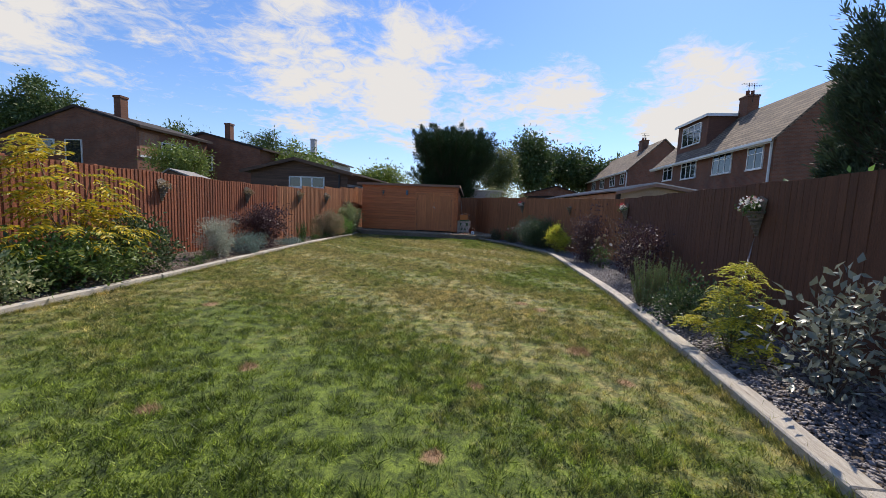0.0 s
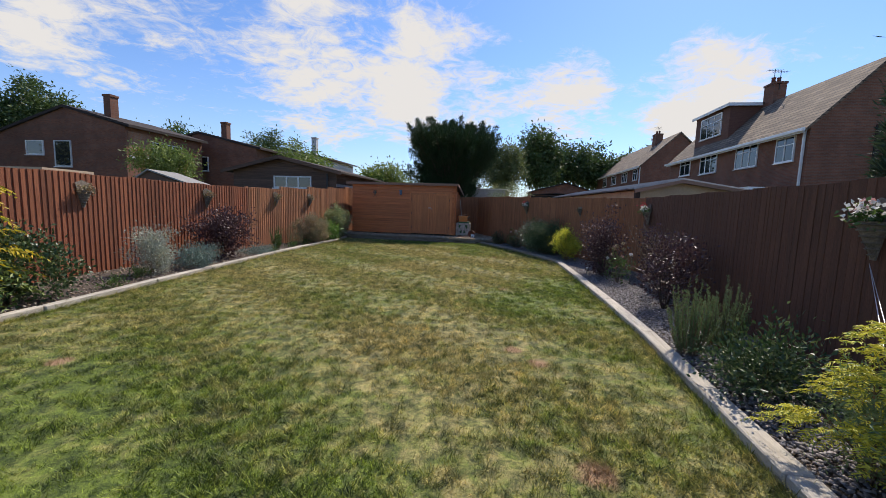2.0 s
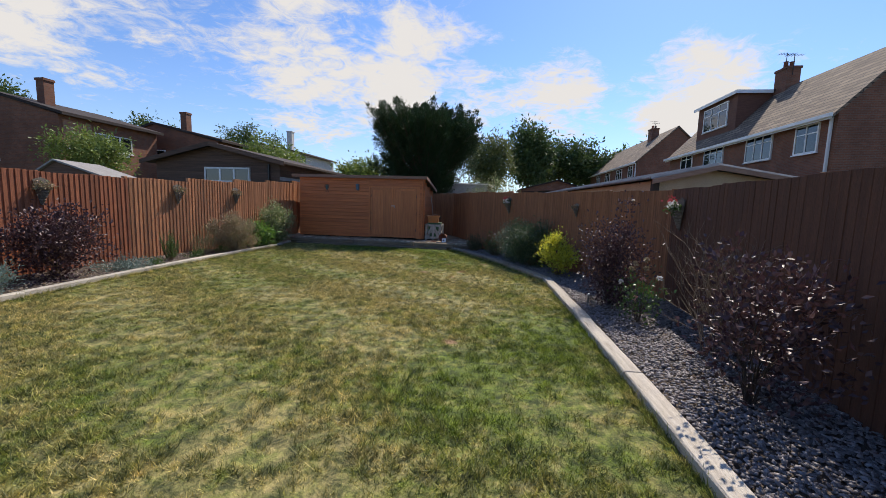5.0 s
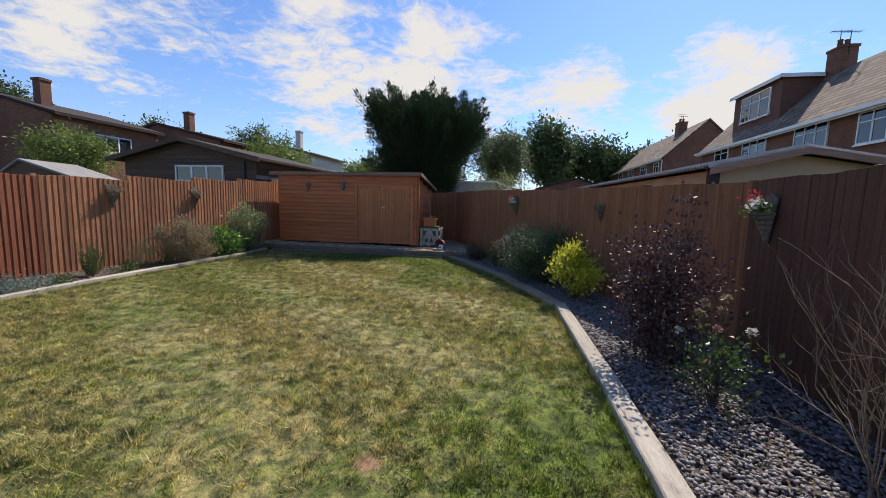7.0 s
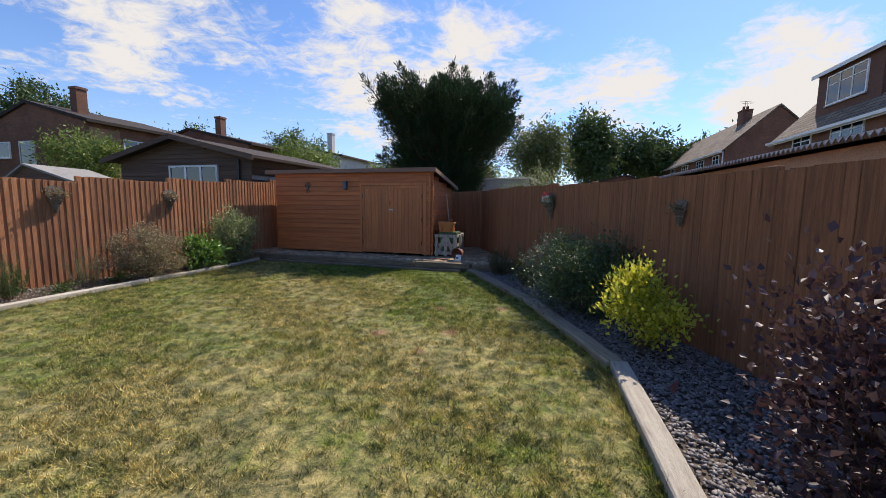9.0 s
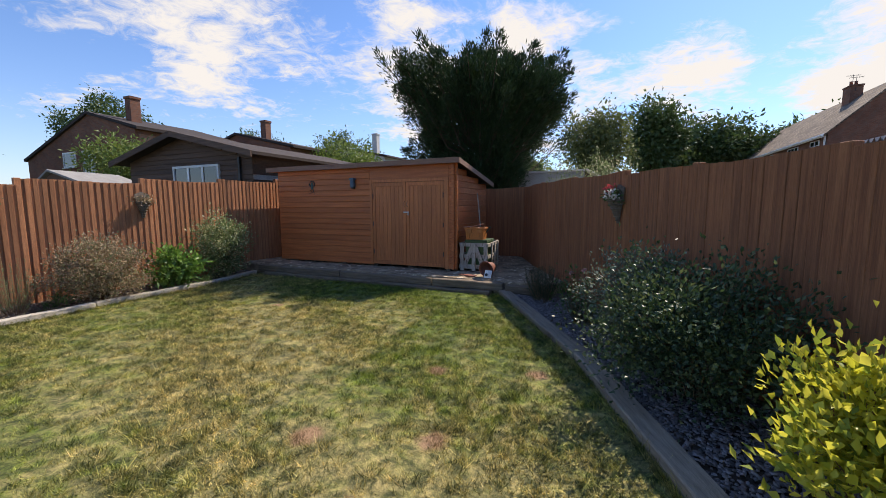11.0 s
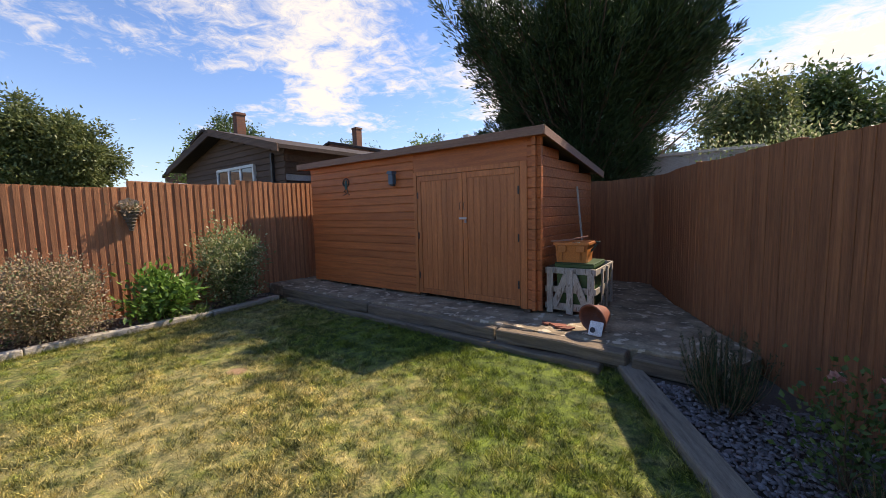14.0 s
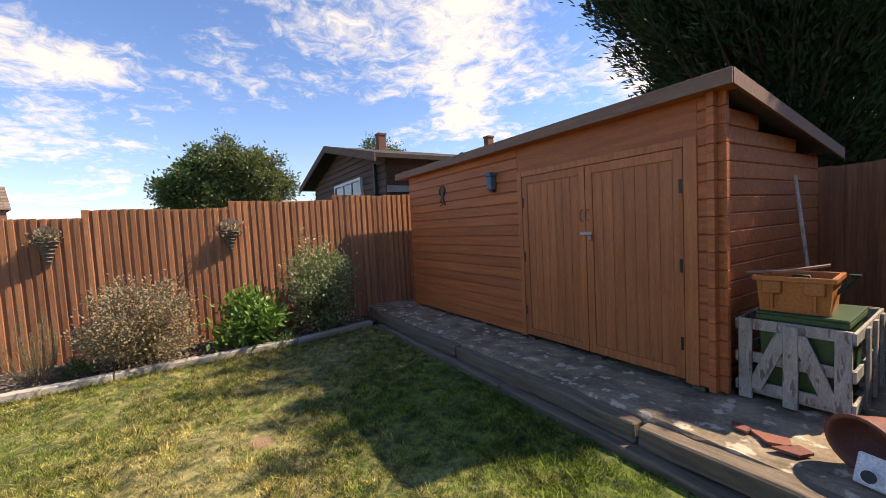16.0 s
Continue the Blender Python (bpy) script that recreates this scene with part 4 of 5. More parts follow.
def low_house(at, rz, width, length, eave_l, ridge_x, ridge, eave_r, label, brick, panel=None, stack=None, windows=()):
    """A house with a shallow, lopsided roof. Its gable looks towards -y, its side towards +x."""
    ob = thing("house", at, rz, label, "house", "houses behind the left fence")
    part("wall", bm_prism([(0, -1), (width, -1), (width, eave_r), (ridge_x, ridge), (0, eave_l)], 0, length), brick, ob)
    th = 0.18
    o = [(-0.2, eave_l - 0.05), (ridge_x, ridge), (width + 0.45, eave_r - 0.05), (width + 0.45, eave_r - 0.05 + th), (ridge_x, ridge + th), (-0.2, eave_l - 0.05 + th)]
    part("roof", bm_prism(o, -0.15, length + 0.2), M["roof_dark"], ob)
    if stack:
        chimney(ob, *stack, brick, 0)
    for x, z, w, h in windows:
        window_unit(ob, (x, -0.03, z), 0, w, h, 1, fan=False)
    if panel:
        y0, y1, z0, z1 = panel
        part("brick_panel", bm_box(width, width + 0.02, y0, y1, z0, z1), M["brick_lit"], ob, "orange brick panel, coloured brighter for sunlight")
        part("ledge", bm_box(width, width + 0.08, y0, y1 + 2.5, z0 - 0.15, z0), M["upvc"], ob)
        window_unit(ob, (width + 0.03, y1 + 0.15, z0 + 0.1), 90, 2.6, 1.1, 3, fan=False)
    return ob


first_left = low_house((-48.0, 30.75, -0.43), 0, 13.2, 6.8, 5.2, 8.4, 7.75, 6.45, "brown brick house with a shallow dark roof and tall chimney", M["brick_l"], (0.2, 1.9, 4.55, 6.2), (10.5, 1.5, 7.0, 8.95, 0.56, 0.6),
          [(5.0, 4.5, 1.5, 1.0), (7.4, 3.7, 1.4, 1.8)])
first_left.matrix_world = first_left.matrix_world @ Matrix.Scale(1.25, 4)
second_left = low_house((-41.5, 40.7, -0.34), 0, 12.8, 9.0, 5.6, 7.0, 7.7, 6.35, "brown brick house with shallow roof and square chimney", M["brick_l"], None, (8.6, 1.6, 7.0, 9.0, 0.56, 0.56), [(6.6, 4.3, 1.4, 1.3)])
second_left.matrix_world = second_left.matrix_world @ Matrix.Scale(1.2, 4)
third_left = low_house((-39.8, 55.6, -0.34), 0, 12.0, 9.0, 6.0, 7.0, 8.0, 7.0, "pale-boarded house end with shallow roof", M["clad_white"], None, (9.5, 2.4, 7.4, 9.9, 0.6, 0.6), [(7.6, 5.4, 1.8, 1.0)])
third_left.matrix_world = third_left.matrix_world @ Matrix.Scale(1.2, 4)


def cabin():
    ob = thing("timber_cabin", (-14.1, 20.9, 0), 0, "dark weatherboarded cabin with a shallow gable and white window", "cabin")
    W, D, E, R, XR = 5.9, 6.5, 3.36, 4.05, 2.9
    part("wall", bm_prism([(0, 0), (W, 0), (W, E), (XR, R), (0, E + 0.05)], 0.02, D), M["clad_dark"], ob)
    k = 0
    while 1.7 + k * 0.15 < R - 0.08:
        z = 1.7 + k * 0.15
        lo = 0 if z + 0.15 < E else XR * (z + 0.15 - E) / (R - E)
        hi = W if z + 0.15 < E else W - (W - XR) * (z + 0.15 - E) / (R - E)
        v = [(lo, -0.03, z), (hi, -0.03, z), (hi, 0.0, z + 0.15), (lo, 0.0, z + 0.15), (lo, 0.02, z), (hi, 0.02, z)]
        f = [(0, 1, 2, 3), (0, 4, 5, 1), (0, 3, 4), (1, 5, 2), (4, 3, 2, 5)]
        part("weatherboard", (v, f), M["clad_dark"], ob)
        k += 1
    for k in range(10):
        z = 1.7 + k * 0.15
        v = [(W + 0.03, 0, z), (W + 0.03, D, z), (W, D, z + 0.15), (W, 0, z + 0.15), (W - 0.02, 0, z), (W - 0.02, D, z)]
        f = [(0, 1, 2, 3), (0, 4, 5, 1), (0, 3, 4), (1, 5, 2), (4, 3, 2, 5)]
        part("weatherboard", (v, f), M["clad_white"] if k in (4, 6) else M["clad_dark"], ob)
    for a, b in ((-0.45, XR), (W + 0.45, XR)):
        sl = (R - E) / (XR if a < 0 else W - XR)
        za = E - 0.45 * sl
        s = [(a, za), (b, R), (b, R + 0.09), (a, za + 0.09)]
        part("roof", bm_prism(s, -0.4, D + 0.3), M["roof_dark"], ob)
        part("bargeboard", bm_prism([(a, za - 0.08), (b, R - 0.08), (b, R + 0.1), (a, za + 0.1)], -0.44, -0.405), M["clad_dark"], ob)
    part("downpipe", bm_box(W - 0.5, W - 0.43, -0.1, -0.032, 0, E - 0.1), M["iron"], ob)
    window_unit(ob, (2.4, -0.04, 2.46), 0, 2.15, 0.64, 3, fan=False)


cabin()
small = thing("small_shed", (-20.2, 20.6, 0), 15, "low shed with a pale grey felt roof", "shed")
part("wall", bm_prism([(0, 0), (3.0, 0), (3.0, 2.5), (0.9, 3.2), (0, 2.6)], 0, 2.6), M["clad_dark"], small)
part("roof", bm_prism([(-0.2, 2.45), (0.9, 3.25), (3.2, 2.48), (3.2, 2.56), (0.9, 3.33), (-0.2, 2.53)], -0.15, 2.8), M["grey_felt"], small)
hut = thing("low_outbuilding", (-25.5, 17.2, 0), 8, "low outbuilding with orange timber panels", "outbuilding")
part("wall", bm_box(0, 3.4, 0, 2.4, 0, 2.9), M["fascia"], hut)
part("roof", bm_box(-0.2, 3.6, -0.2, 2.6, 2.9, 3.05), M["render"], hut)

# lean-to with a corrugated roof, close behind the right fence
lean = thing("lean_to", (4.6, 14.4, -0.07), 5.0, "rendered lean-to with a grey corrugated sheet roof", "outbuilding")
part("wall", bm_prism([(0.12, -0.35), (5.2, -0.35), (5.2, 2.25), (1.3, 2.78), (0.12, 2.52)], 0.15, 11.5), M["render"], lean, "beige rendered end wall")
nv = 130
v, f = [], []
for j, y in enumerate(np.linspace(-0.1, 11.8, 2 * nv)):
    dz = 0.025 if j % 2 else -0.025
    for x, z in ((-0.12, 2.57), (1.3, 2.90), (5.4, 2.30)):
        v.append((x, y, z + dz))
for j in range(2 * nv - 1):
    for k in range(2):
        a = j * 3 + k
        f.append((a, a + 1, a + 4, a + 3))
part("roof", (v + [(x, y, z - 0.02) for x, y, z in v], f + [tuple(i + len(v) for i in q[::-1]) for q in f]), M["corrugated"], lean, "corrugated roofing sheet")
part("verge_board", bm_prism([(-0.1, 2.42), (1.3, 2.76), (5.35, 2.18), (5.35, 2.27), (1.3, 2.86), (-0.1, 2.53)], -0.14, -0.1), M["fascia"], lean)
part("corner_post", bm_box(-0.02, 0.12, 0.0, 0.14, -0.35, 2.5, 0.01), M["roof_dark"], lean)

# pale greenhouse-like roof and dark sheds behind the far fence
pale = thing("pale_outbuilding", (-1.6, 26.0, 0.25), -5, "low outbuilding with a whitish sheet roof", "outbuilding")
part("wall", bm_prism([(0, -0.3), (2.2, -0.3), (2.2, 2.6), (0, 2.6)], 0, 3), M["clad_dark"], pale)
part("roof", bm_prism([(-0.1, 2.62), (2.3, 2.62), (2.3, 2.68), (-0.1, 2.68)], -0.1, 3.2), M["clad_white"], pale)
part("front_sheet", bm_box(0.0, 2.2, -0.06, -0.02, 2.0, 2.62), M["clad_white"], pale)
for x, y, w, d, h in ((2.6, 39.0, 5.0, 4.0, 3.15), (4.0, 48.0, 5.0, 5.0, 3.7)):
    ob = thing("dark_shed", (x, y, 0), rng.uniform(-6, 6), "dark creosoted garden shed behind the fence", "shed", "sheds beyond the far fence")
    part("wall", bm_box(0, w, 0, d, 0, h - 0.3), M["clad_dark"], ob)
    part("roof", bm_prism([(-0.2, h - 0.32), (w / 2, h - 0.14), (w + 0.2, h - 0.32), (w + 0.2, h - 0.24), (w / 2, h - 0.05), (-0.2, h - 0.24)], -0.2, d + 0.2), M["roof_dark"], ob)
brick_far = thing("house", (10.5, 62.0, 0), 0, "distant brick house end with a grey roof", "house", "houses behind the right fence")
part("wall", bm_prism([(-6, 0), (3.5, 0), (3.5, 4.3), (-1, 5.6), (-6, 4.3)], 0, 8), M["brick_r"], brick_far)
gabled_roof(brick_far, -6, 3.5, -0.3, 8.3, 4.3, -1, 5.6, M["roof_dark"])
far_left = thing("house", (-72.0, -14.0, 0), 20, "distant house with a brown roof beyond the trees", "house", "houses behind the left fence")
part("wall", bm_box(0, 8, 0, 10, 0, 6.5), M["brick_r"], far_left)
part("roof", bm_prism([(-0.4, 6.4), (4, 9.6), (8.4, 6.4)], -0.4, 10.4), M["roof_tile"], far_left)


# ---- trees ----
def plumed(name, at, tips, count, leaf, mat, label, trunk_r=0.2, trunk_top=4.0, spread=0.28, category="conifer", reach=0.55):
    """A conifer of upswept plumes: limbs from the trunk to each tip, sprays of needles along their outer part."""
    ob = thing(name, at, 0, label, category)
    part("trunk", tubes([np.array([(0, 0, -0.1), (0.05, 0.03, trunk_top * 0.5), (0, 0, trunk_top)])], [(trunk_r, trunk_r * 0.4)], 10), M["bark"], ob)
    tips = np.asarray(tips, float)
    n = len(tips)
    starts = np.stack([np.zeros(n), np.zeros(n), np.clip(tips[:, 2] * 0.74 - 0.2, 0.4, trunk_top)], 1)
    mids = starts * 0.4 + tips * 0.6 + np.array((0, 0, -0.2)) * np.linalg.norm(tips[:, :2], axis=1, keepdims=True)
    limb_v = [np.stack([s, m, t]) for s, m, t in zip(starts, mids, tips)]
    tagged(part("limb", tubes(limb_v, [(0.045, 0.006)] * n, 5), M["bark"], ob), kind="stuff")
    pick = rng.integers(0, n, count)
    u = reach + (1.04 - reach) * rng.random((count, 1)) ** 0.8
    a, b, c = starts[pick], mids[pick], tips[pick]
    on = (1 - u) ** 2 * a + 2 * u * (1 - u) * b + u * u * c
    along = unit(2 * (1 - u) * (b - a) + 2 * u * (c - b))
    off = rng.normal(size=(count, 3)) * spread * ((1.06 - u) / (1.06 - reach)) ** 0.8 * 1.3
    way = along + unit(off) * 0.6 + rng.normal(size=(count, 3)) * 0.35 + (0, 0, 0.15)
    part("crown", leaves(on + off, way, leaf[0] * (0.6 + 0.8 * rng.random(count)), leaf[1] * (0.6 + 0.8 * rng.random(count)), 0.15), mat, ob)
    return ob


def conifer_tips(n, rx, ry, z0, z1):
    """Plume ends in uneven sprays: few and close in below, many and spread out above, ragged on top."""
    sprays = []
    for count, h0, h1, r0, r1 in ((6, 0.0, 0.25, 0.25, 0.45), (11, 0.28, 0.62, 0.5, 0.86), (15, 0.66, 0.95, 0.62, 1.0), (9, 0.84, 1.0, 0.05, 0.5)):
        turn = rng.uniform(0, 6.28)
        for k in range(count):
            sprays.append((turn + 6.28 * (k + rng.uniform(-0.35, 0.35)) / count, rng.uniform(h0, h1), rng.uniform(r0, r1)))
    sprays += [(rng.uniform(-0.5, 0.3), rng.uniform(0.4, 0.85), rng.uniform(0.7, 0.95)) for k in range(5)]
    tips = []
    for k in range(n):
        a, h, r = sprays[rng.integers(0, len(sprays))]
        d = np.clip(rng.normal(size=3), -1.6, 1.6) * (0.42, 0.42, 0.34)
        tips.append((rx * r * math.cos(a) + d[0], ry * r * math.sin(a) + d[1], z0 + (z1 - z0) * h + d[2]))
    return tips


plumed("conifer_tree", (-2.85, 25.6, 0), conifer_tips(390, 2.85, 3.0, 2.1, 6.55), 190000, (0.13, 0.028), M["l_conifer"],
       "large dark green cypress tree with ragged upswept plumes", 0.24, 4.6, 0.25)
plumed("clipped_cypress", (13.2, 13.2, 0), [(2.45 * math.cos(a) * r, 2.45 * math.sin(a) * r, z) for a, r, z in zip(rng.uniform(0, 6.3, 420), rng.uniform(0.75, 1.0, 420), rng.uniform(0.8, 8.4, 420))],
       42000, (0.26, 0.05), M["l_cypress"], "tall dense grey-green cypress behind the fence", 0.22, 7.5, 0.24, reach=0.75)

BEHIND, LEFT_TREES = "trees behind the garden", "trees beyond the brown houses"
tree("tree", (0.1, 42.0, 0), 4.1, (2.1, 2.1, 2.2), 13000, (0.22, 0.12), M["l_birch"], "rounded mid-green tree behind the sheds", 150, 0.38, group=BEHIND)
tree("tree", (6.3, 74.0, 0), 6.8, (3.6, 3.6, 5.0), 11000, (0.55, 0.28), M["l_tree"], "tall dark broadleaf tree in the distance", 110, 0.65, 0.3, group=BEHIND)
for k in range(9):
    x = 9 + k * 5.0 + rng.uniform(-1.5, 1.5)
    tree("tree", (x, 86 + rng.uniform(-3, 6), 0), 7.5, (4.4, 4.0, 3.4 + rng.uniform(-0.6, 0.8)), 4800, (0.75, 0.36), M["l_tree"], "distant dark green tree in a long row", 80, 0.75, 0.3, 6, group=BEHIND)
tree("tree", (-24.0, 45.0, 0), 4.4, (4.0, 3.0, 2.0), 10000, (0.34, 0.16), M["l_limetree"], "sunlit yellow-green tree behind the cabin", 110, 0.45, group=LEFT_TREES)
tree("tree", (-15.0, 50.0, 0), 3.6, (3.2, 3.0, 1.7), 5500, (0.36, 0.17), M["l_limetree"], "sunlit yellow-green tree above the shed roof", 80, 0.42, group=LEFT_TREES)
tree("tree", (-8.5, 56.0, 0), 3.6, (3.0, 3.0, 1.8), 5000, (0.36, 0.17), M["l_limetree"], "sunlit yellow-green tree above the shed roof", 80, 0.42, group=LEFT_TREES)
tree("tree", (-22.5, 25.2, 0), 3.2, (1.9, 1.6, 1.1), 7000, (0.2, 0.08), M["l_limetree"], "yellow-green garden tree beside the brown house", 80, 0.26, 0.1, group=LEFT_TREES)
tree("tree", (-54.0, 60.0, 0), 7.2, (5.4, 4.2, 3.6), 8000, (0.42, 0.2), M["l_tree"], "dark tree behind the brown brick houses", 110, 0.5, group=LEFT_TREES)
tree("tree", (-43.5, 70.0, 0), 7.8, (4.8, 4.2, 3.8), 7000, (0.42, 0.2), M["l_tree"], "dark tree behind the brown brick houses", 100, 0.5, group=LEFT_TREES)
tree("tree", (-55.0, 41.0, 0), 7.3, (4.4, 4.4, 3.8), 26000, (0.36, 0.18), M["l_tree"], "tall dark broadleaf tree beside the brown house", 170, 0.48, 0.3, group=LEFT_TREES)
tree("tree", (-43.5, 21.6, 0), 3.9, (3.7, 3.8, 3.6), 60000, (0.30, 0.14), M["l_birch"], "large olive-green tree with a loose airy crown", 260, 0.36, 0.3, group=LEFT_TREES)
tree("tree", (-45.0, 18.2, 0), 3.4, (3.4, 3.6, 3.4), 52000, (0.34, 0.17), M["l_tree"], "large dark green tree beside the olive one", 230, 0.36, 0.3, group=LEFT_TREES)
shrub("garden_shrub", (0.8, 25.5, 0), (1.6, 0.9, 1.6), 4500, (0.075, 0.036), M["l_varieg"], "cream and green variegated shrub behind the fence", 70, 0.22, 18, twig_r=0.015)
spiky("flowering_shrub", (1.5, 25.3, 0), 36, 3.7, 1.5, 60, (0.085, 0.04), M["l_varieg"], "tall pale-leaved shoots rising above the fence", "shrub", bare=0.55)
shrub("climber", (5.0, 6.0, 0), (0.8, 0.4, 1.25), 900, (0.13, 0.08), M["l_bright"], "leafy climber showing over the fence", 26, 0.12, 8, category="climbing plant")

# ---- planting in the left bed ----
def sumac_crown(n):
    """A tall leader, a second shorter one, and wide low boughs."""
    p = []
    for k in range(n):
        q = rng.random()
        if q < 0.30:
            h = rng.uniform(0.8, 2.45)
            p.append((-0.15 + rng.normal() * 0.14, -0.25 + rng.normal() * 0.16, h))
        elif q < 0.52:
            h = rng.uniform(0.6, 2.0)
            p.append((0.05 + rng.normal() * 0.16, 0.35 + rng.normal() * 0.22, h))
        else:
            a, r = rng.uniform(0, 6.28), rng.random() ** 0.5
            p.append((0.62 * r * math.cos(a) + 0.1, 0.98 * r * math.sin(a), rng.uniform(0.25, 1.35) * (1.1 - 0.4 * r)))
    return np.array(p)


fronded("golden_sumac", (-6.95, 5.1, 0.04), 16, (0.8, 1.0, 1.0), 330, (0.115, 0.030), (M["l_limetree"], M["l_yellow"]), 0.75,
        "golden-leaved sumac shrub, greener below, with feathery drooping fronds", length=0.40, droop=0.55, pairs=9, crown=sumac_crown)
shrub("sumac_undergrowth", (-6.75, 4.75, 0.04), (0.6, 0.95, 0.42), 3600, (0.085, 0.045), M["l_green"], "mid-green leafy shrub below the golden sumac", 60, 0.13, 16)
shrub("evergreen_bush", (-6.95, 6.15, 0.04), (0.55, 0.68, 0.56), 4200, (0.075, 0.045), M["l_dark"], "dark glossy evergreen bush beside the sumac", 60, 0.10, 12)
shrub("variegated_bush", (-6.65, 3.6, 0.04), (0.5, 0.55, 0.33), 2200, (0.08, 0.04), M["l_varieg"], "low variegated bush by the lawn edge", 40, 0.1, 10)
shrub("silver_bush", (-7.1, 8.8, 0.04), (0.38, 0.40, 0.54), 4600, (0.05, 0.022), M["l_silver"], "upright silvery variegated bush", 90, 0.08, 14)
shrub("lavender_bush", (-6.95, 9.85, 0.04), (0.5, 0.52, 0.28), 4200, (0.06, 0.014), M["l_teal"], "low blue-grey lavender mound", 80, 0.07, 12, 0.7)
shrub("purple_shrub", (-7.5, 11.5, 0.04), (0.68, 0.85, 0.72), 6200, (0.065, 0.04), M["l_purple"], "dark purple-leaved shrub against the fence", 100, 0.11, 18, twig_r=0.011)
shrub("ground_cover", (-7.2, 12.7, 0.04), (0.4, 0.55, 0.12), 1500, (0.05, 0.02), M["l_teal"], "low grey-green ground cover plant", 40, 0.06, 6)
shrub("dry_heather", (-7.3, 16.6, 0.04), (0.6, 0.72, 0.60), 15000, (0.042, 0.026), M["l_dry"], "dry beige heather bush going to seed", 70, 0.085, 26)
shrub("leafy_plant", (-7.35, 17.95, 0.04), (0.46, 0.48, 0.40), 1500, (0.12, 0.058), M["l_bright"], "bright green broad-leaved plant", 40, 0.1, 14, 0.2, category="plant")
shrub("variegated_bush", (-7.4, 19.15, 0.04), (0.46, 0.5, 0.82), 8000, (0.06, 0.032), M["l_varieg"], "tall cream-flecked variegated bush near the shed", 120, 0.1, 18)
for x, y, s in ((-6.6, 7.5, 0.16), (-7.0, 8.4, 0.2), (-7.1, 13.4, 0.14), (-7.3, 14.9, 0.15), (-7.25, 15.9, 0.18), (-7.05, 18.4, 0.12), (-6.3, 2.6, 0.2)):
    shrub("weed_tuft", (x, y, 0.04), (s, s * 1.2, s * 0.6), 260, (0.07, 0.02), M["l_green"], "small green tuft on dry soil", 12, 0.05, 5, 0.8, category="plant", group="small plants in the beds")

spiky("upright_herb", (-7.5, 14.3, 0.04), 34, 0.85, 0.3, 60, (0.07, 0.010), M["l_green"], "upright narrow-leaved green herb")

spiky("wispy_grass", (-7.5, 15.45, 0.04), 40, 1.0, 0.42, 36, (0.05, 0.006), M["l_rosemary"], "thin wispy grey-green plant")

spiky("dark_heather", (0.35, 19.65, 0.04), 90, 0.72, 0.36, 90, (0.04, 0.005), M["l_conifer"], "dark spiky heather in shade by the fence", "shrub")
spiky("dark_heather", (1.15, 18.4, 0.04), 60, 0.5, 0.3, 50, (0.04, 0.005), M["l_conifer"], "dark spiky heather in shade by the fence", "shrub")

# ---- planting in the right bed ----
shrub("viburnum_shrub", (3.2, 3.05, 0.04), (0.44, 0.46, 0.60), 560, (0.10, 0.05), M["l_viburnum"], "open shrub with broad green leaves, greyed paler for sunlit gloss, on dark stems", 60, 0.10, 26, 0.0, stem_mat=M["bark"])
def conifer_pads(n):
    """Tiers of drooping pads round a leaning stem, with gaps between them."""
    pads = [(0.0, 0.0, 0.98, 0.14), (0.08, 0.1, 0.80, 0.17), (-0.12, -0.05, 0.70, 0.16), (0.2, -0.08, 0.56, 0.18), (-0.05, 0.2, 0.52, 0.17), (-0.32, 0.12, 0.34, 0.15), (0.24, 0.18, 0.36, 0.17), (0.05, -0.28, 0.22, 0.19), (-0.12, -0.18, 0.40, 0.15)]
    p = []
    for k in range(n):
        x, y, z, r = pads[rng.integers(0, len(pads))]
        d = rng.normal(size=2) * r * 0.55
        p.append((x + d[0], y + d[1], z + 0.05 + rng.normal() * 0.028 - 0.5 * (d @ d) / r))
    return np.array(p)


fronded("golden_conifer", (2.98, 4.1, 0.04), 9, (0.4, 0.4, 0.5), 620, (0.036, 0.010), (M["l_yellow_c"], M["l_yellow_c"]), 0.5,
        "lumpy golden-tipped dwarf conifer in drooping tiers", "conifer", length=0.13, droop=0.45, pairs=9, stem_r=0.012, crown=conifer_pads)
shrub("conifer_undergrowth", (3.0, 4.12, 0.04), (0.26, 0.28, 0.42), 2600, (0.05, 0.012), M["l_rosemary"], "shaded green inner growth under the golden tiers", 40, 0.07, 8)
shrub("cistus_bush", (3.05, 5.3, 0.04), (0.48, 0.5, 0.3), 3200, (0.055, 0.026), M["l_dark"], "low dark glossy evergreen bush", 70, 0.09, 14)
for x, y, h in ((2.82, 6.3, 0.98), (3.32, 6.6, 0.9)):
    spiky("rosemary_bush", (x, y, 0.04), 54, h, 0.29, 130, (0.042, 0.009), M["l_rosemary"], "upright grey-green rosemary bush", "herb", "rosemary by the kerb")
shrub("purple_shrub", (3.4, 8.6, 0.04), (0.42, 0.6, 0.72), 2300, (0.06, 0.035), M["l_purple"], "tall open purple-leaved shrub", 60, 0.1, 26, stem_mat=M["bark"])


